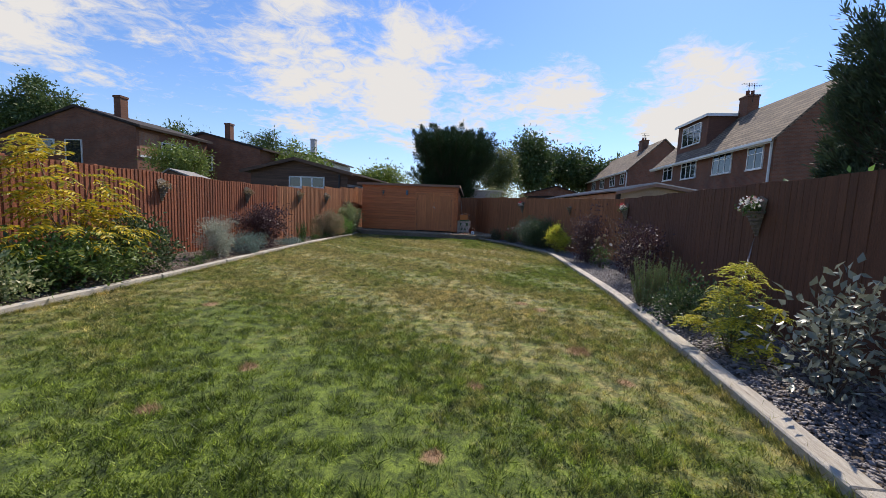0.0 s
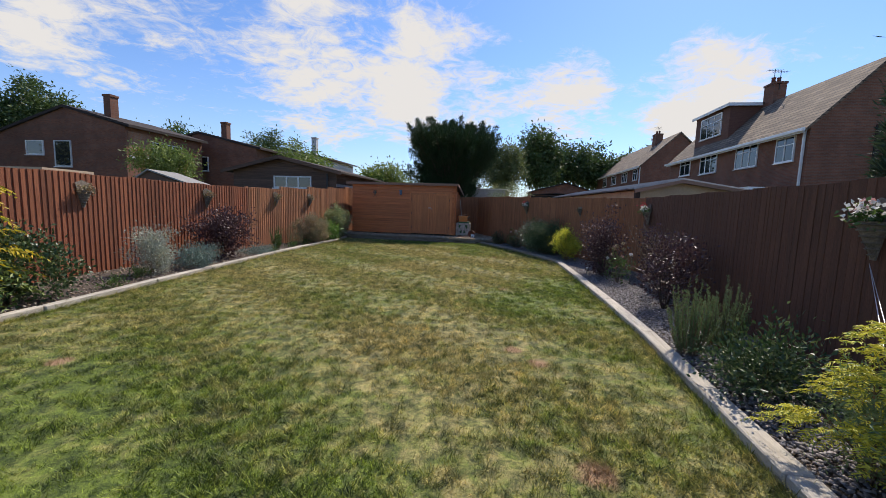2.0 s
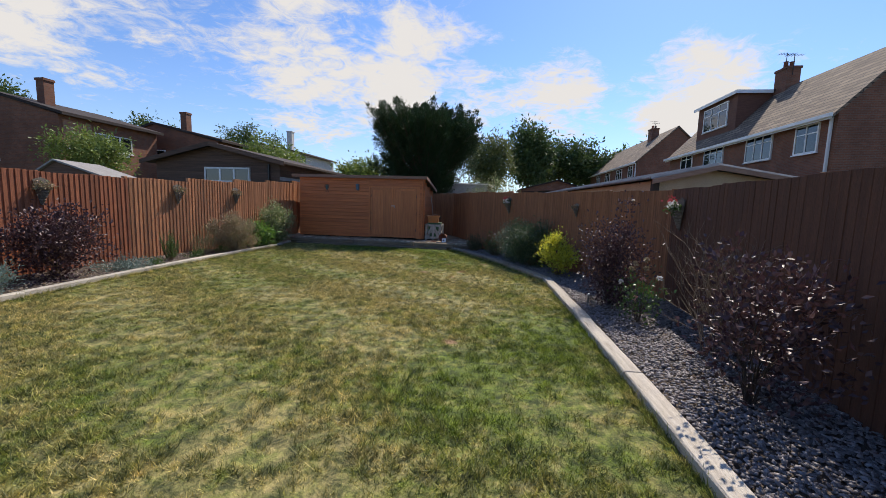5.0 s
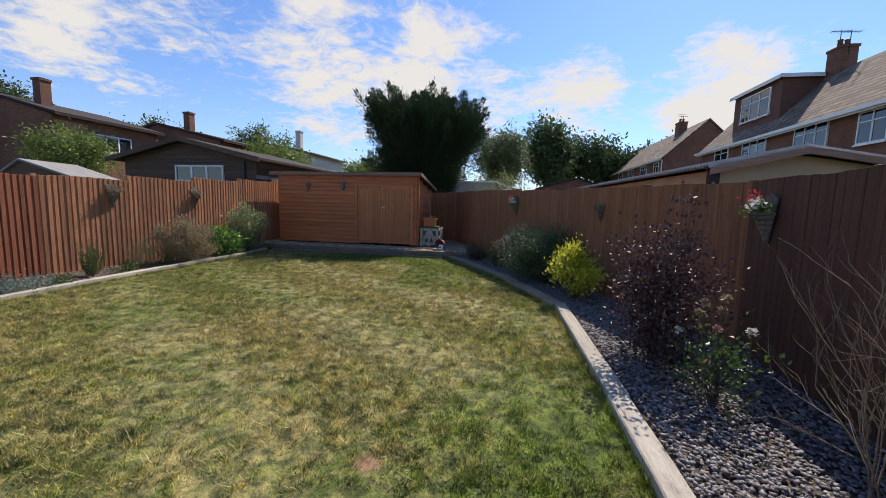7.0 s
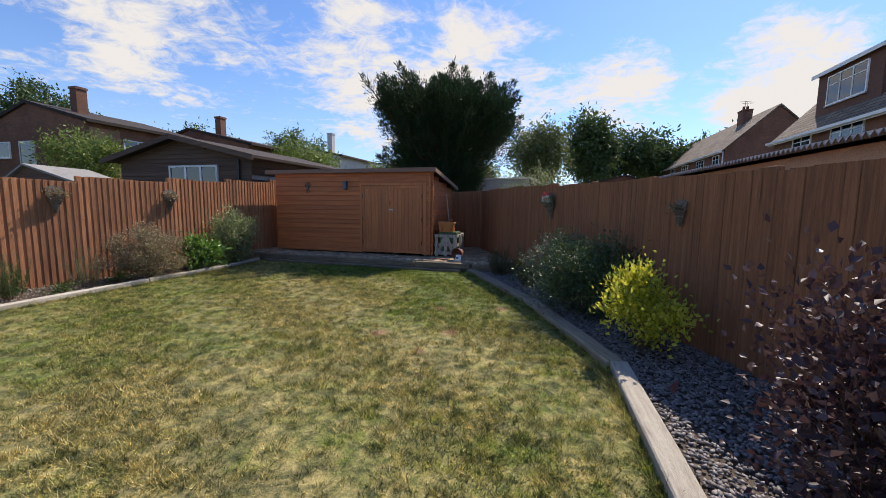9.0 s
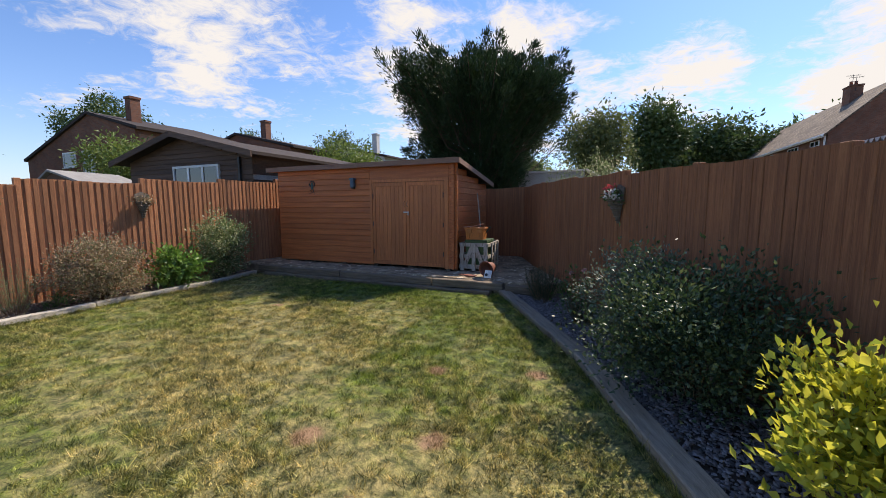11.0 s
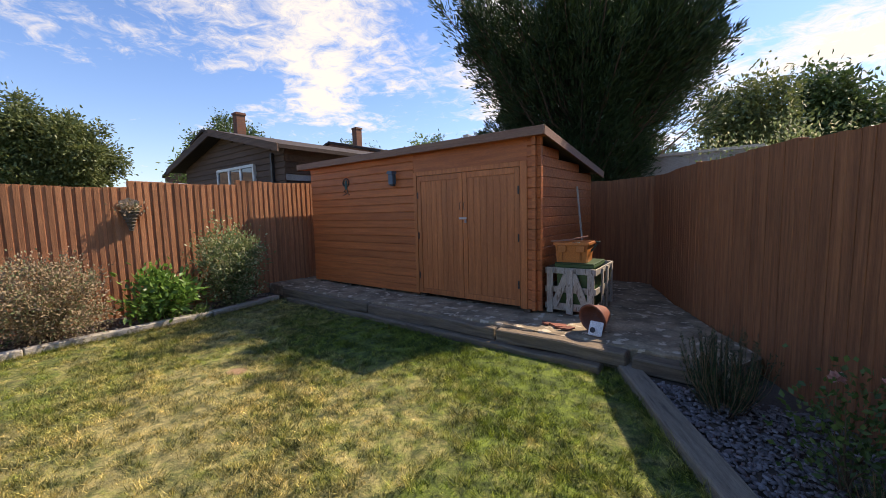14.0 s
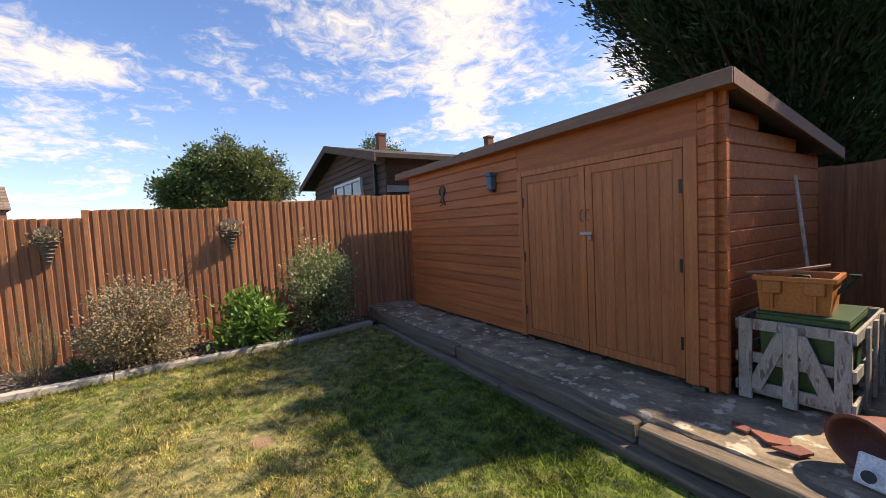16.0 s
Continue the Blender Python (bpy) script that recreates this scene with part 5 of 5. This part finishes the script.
def twiggy(name, at, stems, height, spread, label):
    """A leafless shrub: stems that fork three times into ever finer twigs."""
    ob = thing(name, at, 0, label, "shrub")
    paths, radii = [], []

    def grow(p, d, length, r, level):
        pts, q, e = [p], p, d
        for k in range(3):
            e = unit(e + rng.normal(size=3) * 0.16 + np.array((0, 0, 0.05)))
            q = q + e * length / 3
            pts.append(q)
        paths.append(pts)
        radii.append((r, r * 0.6))
        if level < 3:
            for k in range(3):
                grow(pts[1 + k], unit(e + rng.normal(size=3) * 0.27 + np.array((0, 0, 0.14))), length * 0.62, r * 0.58, level + 1)

    for k in range(stems):
        a = rng.uniform(0, 6.28)
        lean = spread * rng.random() ** 0.5
        grow(np.array((0.08 * math.cos(a), 0.12 * math.sin(a), -0.02)), unit(np.array((lean * math.cos(a) * 0.7, lean * math.sin(a), 1.0))), height * 0.42 * rng.uniform(0.8, 1.1), 0.007, 0)
        part("branch", tubes(paths, radii, 4), M["pale_twig"], ob)
        paths.clear()
        radii.clear()
    return ob


twiggy("bare_shrub", (3.72, 9.9, 0.04), 17, 1.9, 0.22, "bare twiggy shrub of fine pale-brown branches")
shrub("rose_bush", (3.3, 11.05, 0.04), (0.32, 0.32, 0.36), 480, (0.05, 0.032), M["l_green"], "small rose bush with pink and white flowers", 40, 0.09, 18, stem_mat=M["bark"])
shrub("purple_shrub", (3.15, 12.15, 0.04), (0.48, 0.60, 0.80), 4600, (0.055, 0.036), M["l_purple"], "dense dark purple-leaved shrub", 70, 0.11, 24, stem_mat=M["bark"])
shrub("golden_privet", (2.7, 15.0, 0.04), (0.44, 0.48, 0.52), 3400, (0.062, 0.038), M["l_gold"], "yellow-green golden privet bush by the kerb", 30, 0.085, 22, 0.9)
shrub("variegated_bush", (2.2, 16.45, 0.04), (0.8, 0.85, 0.66), 14000, (0.045, 0.026), M["l_dark"], "large dark evergreen bush leaning over the kerb", 90, 0.13, 26)
shrub("grey_green_shrub", (1.75, 17.5, 0.04), (0.5, 0.52, 0.62), 9000, (0.042, 0.022), M["l_greygreen"], "conical grey-green shrub beside the dark evergreen", 110, 0.085, 20)
shrub("small_rose", (0.95, 18.9, 0.04), (0.35, 0.4, 0.36), 700, (0.045, 0.028), M["l_green"], "thin small shrub in the fence's shade", 30, 0.08, 14)


def bloom(at, r, mat, label):
    ob = thing("flower", at, 0, label, "flower", "flowers in the right bed")
    n = 26
    d = unit(rng.normal(size=(n, 3)) + (0, 0, 0.5))
    part("petals", leaves(d * r * 0.2, d, r * 0.9, r * 0.7), mat, ob)
    part("stalk", tubes([[(0, 0, 0), (0.01, 0.01, -at[2] * 0.5), (0.02, 0, -at[2] + 0.02)]], [(0.003, 0.004)], 4), M["twig"], ob)


for x, y, z, r, m in ((3.25, 11.1, 0.42, 0.05, "p_pink"), (3.45, 11.4, 0.66, 0.05, "p_pink"), (3.55, 11.05, 0.75, 0.05, "p_white"), (3.15, 11.5, 0.6, 0.045, "p_white"), (1.1, 18.85, 0.78, 0.05, "p_pink"), (0.9, 19.0, 0.7, 0.05, "p_pink")):
    bloom((x, y, z), r, M[m], "small garden flower on a thin stalk")


for x, y, z in ((3.3, 11.35, 0.92), (3.4, 11.2, 1.0), (3.2, 11.2, 0.86), (3.5, 11.45, 0.84)):
    bloom((x, y, z), 0.05, M["l_dry"], "brown seed head on a thin upright stalk")


# ---- wall baskets on the fences ----
def wall_basket(at, rz, flowers, label, group, size=1.0):
    """A cone of wicker against a board, some with flowers. Hangs on -y before its turn."""
    ob = thing("wall_basket", at, rz, label, "hanging basket", group)
    ob.matrix_world = ob.matrix_world @ Matrix.Scale(size, 4)
    v, f = [], []
    rings, seg = 6, 9
    for k in range(rings + 1):
        z = -0.34 * k / rings
        r = 0.135 * (1 - k / rings) + 0.012
        for j in range(seg + 1):
            a = math.pi * j / seg
            v.append((r * math.cos(a), -r * math.sin(a) * 1.1 - 0.012, z))
    for k in range(rings):
        for j in range(seg):
            i = k * (seg + 1) + j
            f.append((i, i + seg + 1, i + seg + 2, i + 1))
    part("cone", (v, f), M["wicker"], ob)
    part("back_board", bm_prism([(-0.15, 0.16), (0, 0.22), (0.15, 0.16), (0.03, -0.36), (-0.03, -0.36)], -0.012, 0.0), M["wicker"], ob)
    paths = []
    for k in range(rings):
        z = -0.34 * (k + 0.5) / rings
        r = 0.135 * (1 - (k + 0.5) / rings) + 0.02
        paths.append([(r * math.cos(a), -r * math.sin(a) * 1.1 - 0.012, z) for a in np.linspace(0, math.pi, 8)])
    for p in paths:
        part("weave", tubes([p], [(0.009, 0.009)], 4), M["wicker"], ob)
    n = 160
    p = rng.normal(size=(n, 3)) * (0.09, 0.06, 0.05) + (0, -0.09, 0.03)
    part("foliage", leaves(p, rng.normal(size=(n, 3)) + (0, -0.8, 0.4), 0.06, 0.035), M["l_green"] if flowers else M["l_dry"], ob)
    for mat, cnt, dx, dz in flowers:
        p = rng.normal(size=(cnt, 3)) * (0.06, 0.05, 0.035) + (dx, -0.13, dz)
        part("blossom", leaves(p, rng.normal(size=(cnt, 3)) + (0, -0.7, 0.5), 0.045, 0.045), M[mat], ob)


def along(line, y, off):
    """A place beside a fence line, with the way that line runs."""
    for (x0, y0), (x1, y1) in zip(line, line[1:]):
        if y0 <= y <= y1:
            a = math.atan2(y1 - y0, x1 - x0)
            x = x0 + (x1 - x0) * (y - y0) / (y1 - y0)
            return x + off * math.sin(a), y - off * math.cos(a), math.degrees(a)


for y, z in ((8.4, 1.85), (12.05, 1.85), (15.5, 1.9), (17.85, 1.92)):
    x, yy, a = along(LEFT_LINE, y, 0.035)
    wall_basket((x, yy, z), a, (), "dried-out wicker cone basket on the red fence", "baskets on the left fence")
for y, z, fl in ((5.5, 1.74, (("p_white", 60, 0.0, 0.10), ("p_pink", 14, 0.02, 0.14))), (12.4, 1.78, (("p_white", 70, 0.0, 0.08), ("p_red", 26, -0.04, 0.16))),
                 (15.6, 1.76, ()), (18.95, 1.88, (("p_white", 70, 0.03, 0.06), ("p_red", 26, -0.03, 0.15)))):
    x, yy, a = along(RIGHT_LINE, y, -0.03)
    wall_basket((x, yy, z), a + 180, fl, "wicker cone basket with white and red flowers" if fl else "empty grey wicker cone basket on the fence", "baskets on the right fence", 1.0 if fl else 0.62)


# ---- things by the shed ----
def slatted_crate():
    ob = thing("slatted_crate", (-1.82, 21.1, 0.27), 3, "worn white-painted slatted timber crate", "crate")
    W, D, H = 0.66, 1.1, 0.66
    for x in (0, W - 0.09):
        for y in (0, D - 0.05):
            part("leg", bm_box(x, x + 0.09, y, y + 0.03, 0, H, 0.004), M["white_wood"], ob)
    part("leg", bm_box(W / 2 - 0.045, W / 2 + 0.045, -0.004, 0.026, 0, H - 0.02, 0.004), M["white_wood"], ob)
    for z in (0.06, 0.30, 0.57):
        for y in (0.034, D - 0.075):
            part("slat", bm_box(-0.01, W + 0.01, y, y + 0.02, z, z + 0.085, 0.003), M["white_wood"], ob)
        for x in (-0.022, W + 0.002):
            part("slat", bm_box(x, x + 0.02, 0.0, D, z, z + 0.085, 0.003), M["white_wood"], ob)
    for y in (0.3, 0.6, 0.9):
        part("leg", bm_box(W + 0.023, W + 0.045, y, y + 0.08, 0.03, H - 0.02, 0.003), M["white_wood"], ob)
    for a, b in (((0.10, 0.09), (0.29, 0.58)), ((W - 0.10, 0.09), (W - 0.29, 0.58))):
        s = 0.05
        o = [(a[0] - s, a[1]), (a[0] + s, a[1]), (b[0] + s, b[1]), (b[0] - s, b[1])]
        part("brace", bm_prism(o, 0.004, 0.026), M["white_wood"], ob)
    for k in range(5):
        part("base_slat", bm_box(0.0, W, 0.06 + k * 0.22, 0.2 + k * 0.22, 0.035, 0.055), M["white_wood"], ob)


slatted_crate()


def tub(name, at, rz, w, d, h, taper, mat, label, category, rim=0.02, lugs=False, wall=0.012):
    """An open plastic box that widens to its rim."""
    ob = thing(name, at, rz, label, category)
    v, f = [], []
    for s, z in ((1 - taper, 0), (1, h), (1 - 2 * wall / w, h), (1 - taper - 2 * wall / w, wall)):
        for x, y in ((-w / 2, -d / 2), (w / 2, -d / 2), (w / 2, d / 2), (-w / 2, d / 2)):
            v.append((x * s, y * s, z))
    f = [(3, 2, 1, 0), (12, 13, 14, 15)]
    for k in range(3):
        for j in range(4):
            a, b = k * 4 + j, k * 4 + (j + 1) % 4
            f.append((a, b, b + 4, a + 4))
    part("body", (v, f), mat, ob)
    for x0, x1, y0, y1 in ((-w / 2 - rim, w / 2 + rim, -d / 2 - rim, -d / 2), (-w / 2 - rim, w / 2 + rim, d / 2, d / 2 + rim), (-w / 2 - rim, -w / 2, -d / 2, d / 2), (w / 2, w / 2 + rim, -d / 2, d / 2)):
        part("rim", bm_box(x0, x1, y0, y1, h - 0.035, h + 0.004, 0.004), mat, ob)
    if lugs:
        for x in (-w / 2 + 0.1, w / 2 - 0.1):
            part("lug", bm_box(x - 0.06, x + 0.06, -d / 2 - 0.028, -d / 2 + 0.02, h - 0.13, h - 0.036, 0.006), mat, ob)
            part("rib", bm_box(x - 0.012, x + 0.012, -d / 2 - 0.012, -d / 2 + 0.05, 0.03, h - 0.13, 0.004), mat, ob)
    return ob


tub("green_storage_box", (-1.47, 21.50, 0.335), 3, 0.50, 0.62, 0.635, 0.08, M["green_plastic"], "dark green plastic storage box inside the crate", "box")
part("lid", bm_box(-0.27, 0.27, -0.33, 0.33, 0.637, 0.662, 0.008), M["green_plastic"], bpy.data.objects["green_storage_box"])
tub("orange_crate", (-1.52, 21.40, 1.0), 6, 0.45, 0.42, 0.28, 0.10, M["orange"], "orange plastic trug with moulded lugs on the crate", "tub", lugs=True)
plank = thing("bent_board", (-1.62, 21.30, 1.284), 14, "bent pale wooden offcut lying on the tub", "board")
part("board", bm_prism([(-0.2, 0.0), (0.05, 0.02), (0.3, 0.075), (0.3, 0.09), (0.05, 0.036), (-0.2, 0.016)], -0.04, 0.04), M["fascia"], plank)


def watering_can():
    ob = thing("watering_can", (-1.5, 21.44, 1.014), 12, "dark green plastic watering can on the tub", "watering can")
    part("body", bm_turned([(0.10, 0), (0.11, 0.02), (0.105, 0.14), (0.07, 0.17)], 18), M["dark_green"], ob)
    part("handle", tubes([[(0.06, 0, 0.16), (0.03, 0, 0.25), (-0.06, 0, 0.25), (-0.12, 0, 0.15), (-0.10, 0, 0.06)]], [(0.012, 0.012)], 8), M["dark_green"], ob)
    part("spout", tubes([[(0.09, 0, 0.05), (0.2, 0, 0.14), (0.28, 0, 0.24)]], [(0.022, 0.013)], 8), M["dark_green"], ob)
    part("rose", bm_turned([(0.014, 0), (0.035, 0.03), (0.034, 0.036)], 12, None, (0.285, 0, 0.24)), M["dark_green"], ob)


watering_can()
hoe = thing("garden_hoe", (-1.68, 22.1, 0.27), 0, "long-handled garden tool leaning on the shed", "garden tool")
part("shaft", tubes([[(0.1, 0, 0.03), (0.0, 0.1, 1.0), (-0.12, 0.2, 1.85)]], [(0.016, 0.016)], 8), M["white_wood"], hoe)
part("blade", bm_box(0.03, 0.17, -0.02, 0.0, 0.0, 0.09, 0.004), M["steel"], hoe)


def plant_pot():
    """A wide plastic bowl lying on its side, open towards the lawn."""
    ob = thing("plant_pot", (-0.98, 20.5, 0.42), 0, "empty terracotta-coloured bowl lying on its side", "plant pot")
    bm = bm_turned([(0.10, 0.2), (0.165, 0.02), (0.18, 0.0), (0.185, -0.02), (0.165, -0.02), (0.15, 0.01), (0.09, 0.18)], 28)
    bmesh.ops.recalc_face_normals(bm, faces=bm.faces)
    part("bowl", bm, M["terracotta"], ob, "", (0, 0, 0.015), (-80, 0, -20))


plant_pot()
plate = thing("white_plate", (-0.92, 20.36, 0.27), -12, "square white plate with a dark round mark propped on the pot", "plate")
part("plate", bm_box(-0.085, 0.085, -0.008, 0.008, 0, 0.17, 0.008), M["white_paint"], plate, "", (0, 0, 0), (-22, 0, 0))
disc = bmesh.new()
bmesh.ops.create_cone(disc, cap_ends=True, segments=20, radius1=0.032, radius2=0.032, depth=0.006)
part("mark", disc, M["iron"], plate, "round black mark", (0, -0.043, 0.08), (68, 0, 0))
for x, y, r, s in ((-1.42, 20.5, 10, 0.12), (-1.28, 20.44, 50, 0.10), (-1.6, 20.52, -20, 0.08)):
    ob = thing("broken_tile", (x, y, 0.272), r, "broken red clay tile lying on the concrete", "tile", "broken tiles")
    part("shard", bm_prism([(-s, -s * 0.4), (s * 0.8, -s * 0.6), (s, s * 0.3), (0, s * 0.6)], 0, 0.018), M["terracotta"], ob, "", (0, 0, 0), (90, 0, 0))


def wall_lamp():
    ob = thing("wall_lantern", (-4.72, 20.98, 2.26), 0, "blue-grey metal lantern on the shed wall", "wall lamp")
    part("body", bm_box(-0.055, 0.055, -0.10, 0.0, 0.02, 0.21, 0.01), M["blue_grey"], ob)
    part("hood", bm_prism([(-0.075, 0.21), (0.075, 0.21), (0.05, 0.26), (-0.05, 0.26)], -0.12, 0.0), M["blue_grey"], ob)
    part("base", bm_box(-0.035, 0.035, -0.07, 0.0, -0.01, 0.02, 0.004), M["iron"], ob)


wall_lamp()
orn = thing("metal_ornament", (-6.1, 20.978, 2.18), 0, "black and teal wrought metal figure on the shed wall", "ornament")
part("ring", tubes([[(0.085 * math.cos(a), 0, 0.22 + 0.085 * math.sin(a)) for a in np.linspace(0, 6.28, 17)]], [(0.012, 0.012)], 6), M["iron"], orn)
part("body", bm_box(-0.03, 0.03, -0.02, 0.01, 0.08, 0.27, 0.012), M["teal"], orn)
for x, s in ((-0.05, -1), (0.05, 1)):
    part("leg", tubes([[(0.0, 0, 0.12), (x, -0.01, 0.05), (x * 0.4 + 0.03, 0, 0.0), (x * 2, 0, -0.03)]], [(0.011, 0.008)], 6), M["iron"], orn)
    part("arm", tubes([[(0.0, 0, 0.22), (x * 1.8, -0.01, 0.17), (x * 2.2, 0, 0.24)]], [(0.010, 0.007)], 6), M["iron"], orn)

# garden light spike and guy wires in the right bed
spike = thing("garden_light", (2.78, 12.0, 0.05), 0, "small steel spike light in the slate", "garden light")
part("post", bm_turned([(0.015, 0), (0.015, 0.16), (0.03, 0.165), (0.03, 0.21), (0.02, 0.22)], 12), M["steel"], spike)
wire = thing("support_wire", (3.92, 5.5, 1.35), 0, "thin wires from the fence to the golden conifer", "wire")
part("strand", tubes([[(0, 0, 0), (-0.86, -1.3, -0.42)]], [(0.003, 0.003)], 4), M["steel"], wire)
part("strand", tubes([[(0, 0, 0), (-0.78, -1.18, -0.52)]], [(0.003, 0.003)], 4), M["steel"], wire)


# ---- slate chippings, mulch and grass ----
def chips(name, where, size, mat, label):
    """Flat angular shards strewn over a bed, each tilted its own way."""
    n = len(where)
    ang = rng.uniform(0, 2 * math.pi, n)
    ax = np.stack([np.cos(ang), np.sin(ang), rng.normal(size=n) * 0.22], 1)
    ay = np.stack([-np.sin(ang), np.cos(ang), rng.normal(size=n) * 0.22], 1)
    az = np.cross(ax, ay)
    s = size * (0.5 + rng.random((n, 1)))
    q = [ax * s + ay * s * 0.1, ay * s * 0.55, -ax * s * 0.9 - ay * s * 0.15, -ay * s * 0.6 + ax * s * 0.2]
    th = az * 0.010
    v = np.stack([where + c for c in q] + [where + c * 0.9 + th for c in q], 1)
    i = np.arange(n)[:, None] * 8
    f = np.concatenate([i + (4, 5, 6, 7)] + [i + (k, (k + 1) % 4, (k + 1) % 4 + 4, k + 4) for k in range(4)], 1).reshape(-1, 4)
    return tagged(new(name, mesh_from(name, v.reshape(-1, 3), f, mat)), label, "chippings", "", "stuff")


def strewn(n, left, right, y0, y1, z):
    y = rng.uniform(y0, y1, n)
    a, b = np.array([on_line(left, k) for k in y]), np.array([on_line(right, k) for k in y])
    return np.stack([a + (b - a) * rng.random(n), y, np.full(n, z) + rng.random(n) * 0.02], 1)


def shifted(line, d):
    return [(x + d, y) for x, y in line]


chips("slate_chippings", strewn(34000, shifted(RIGHT_KERB, 0.13), shifted(RIGHT_LINE, -0.02), -1.5, 19.9, 0.058), 0.022, M["slate_chip"], "grey-violet slate chippings over the shaded bed")
chips("bark_mulch", strewn(5000, shifted(LEFT_LINE, 0.05), shifted(LEFT_KERB, -0.09), -1.0, 20.0, 0.06), 0.026, M["mulch"], "dry stony mulch on the fence bed")


def grass():
    """Mown turf: tufts of a few blades each, longer in some places than in others."""
    tufts, each = 215000, 6
    y = -1.3 + 21.6 * rng.random(tufts)
    a, b = np.array([on_line(LEFT_KERB, k) for k in y]) + 0.06, np.array([on_line(RIGHT_KERB, k) for k in y]) - 0.09
    x = a + (b - a) * rng.random(tufts)
    tall = 0.027 * (0.35 + 1.3 * rng.random(tufts)) * (1 + 0.12 * np.sin(x * 2.1 + 1.3 * np.sin(y)) * np.sin(y * 1.7))
    # uneven growth: sums of short waves that run all ways, 0.12 to 0.6 m long
    swell = np.zeros(tufts)
    for k in range(14):
        turn, wave, lag = rng.uniform(0, 6.28), rng.uniform(0.12, 0.6), rng.uniform(0, 6.28)
        swell += np.sin((x * math.cos(turn) + y * math.sin(turn)) * 6.283 / wave + lag)
    tall = tall * np.clip(1.0 + 0.16 * swell, 0.4, 1.7)
    edge = rng.random(tufts) < 0.06
    x = np.where(edge, np.where(rng.random(tufts) < 0.5, a + 0.02 * rng.random(tufts), b - 0.03 * rng.random(tufts)), x)
    tall = np.where(edge, tall * 1.7, tall)
    keep = y < 20.0
    x, y, tall = (np.repeat(q[keep], each) for q in (x, y, tall))
    n = len(x)
    x, y = x + rng.normal(size=n) * 0.024, y + rng.normal(size=n) * 0.024
    h = tall * (0.6 + 0.8 * rng.random(n))
    lean = rng.normal(size=(n, 2)) * 0.7
    ang = rng.uniform(0, math.pi, n)
    w = 0.0034 + 0.0026 * rng.random(n)
    base = np.stack([x, y, np.full(n, -0.006)], 1)
    side = np.stack([np.cos(ang) * w, np.sin(ang) * w, np.zeros(n)], 1)
    tip = base + np.stack([lean[:, 0] * h, lean[:, 1] * h, h], 1)
    v = np.stack([base - side, base + side, tip], 1).reshape(-1, 3)
    return tagged(new("grass", mesh_from("grass", v, np.arange(3 * n).reshape(-1, 3), M["blade"])), "short mown grass, partly scorched to straw", "grass", "", "stuff")


grass()
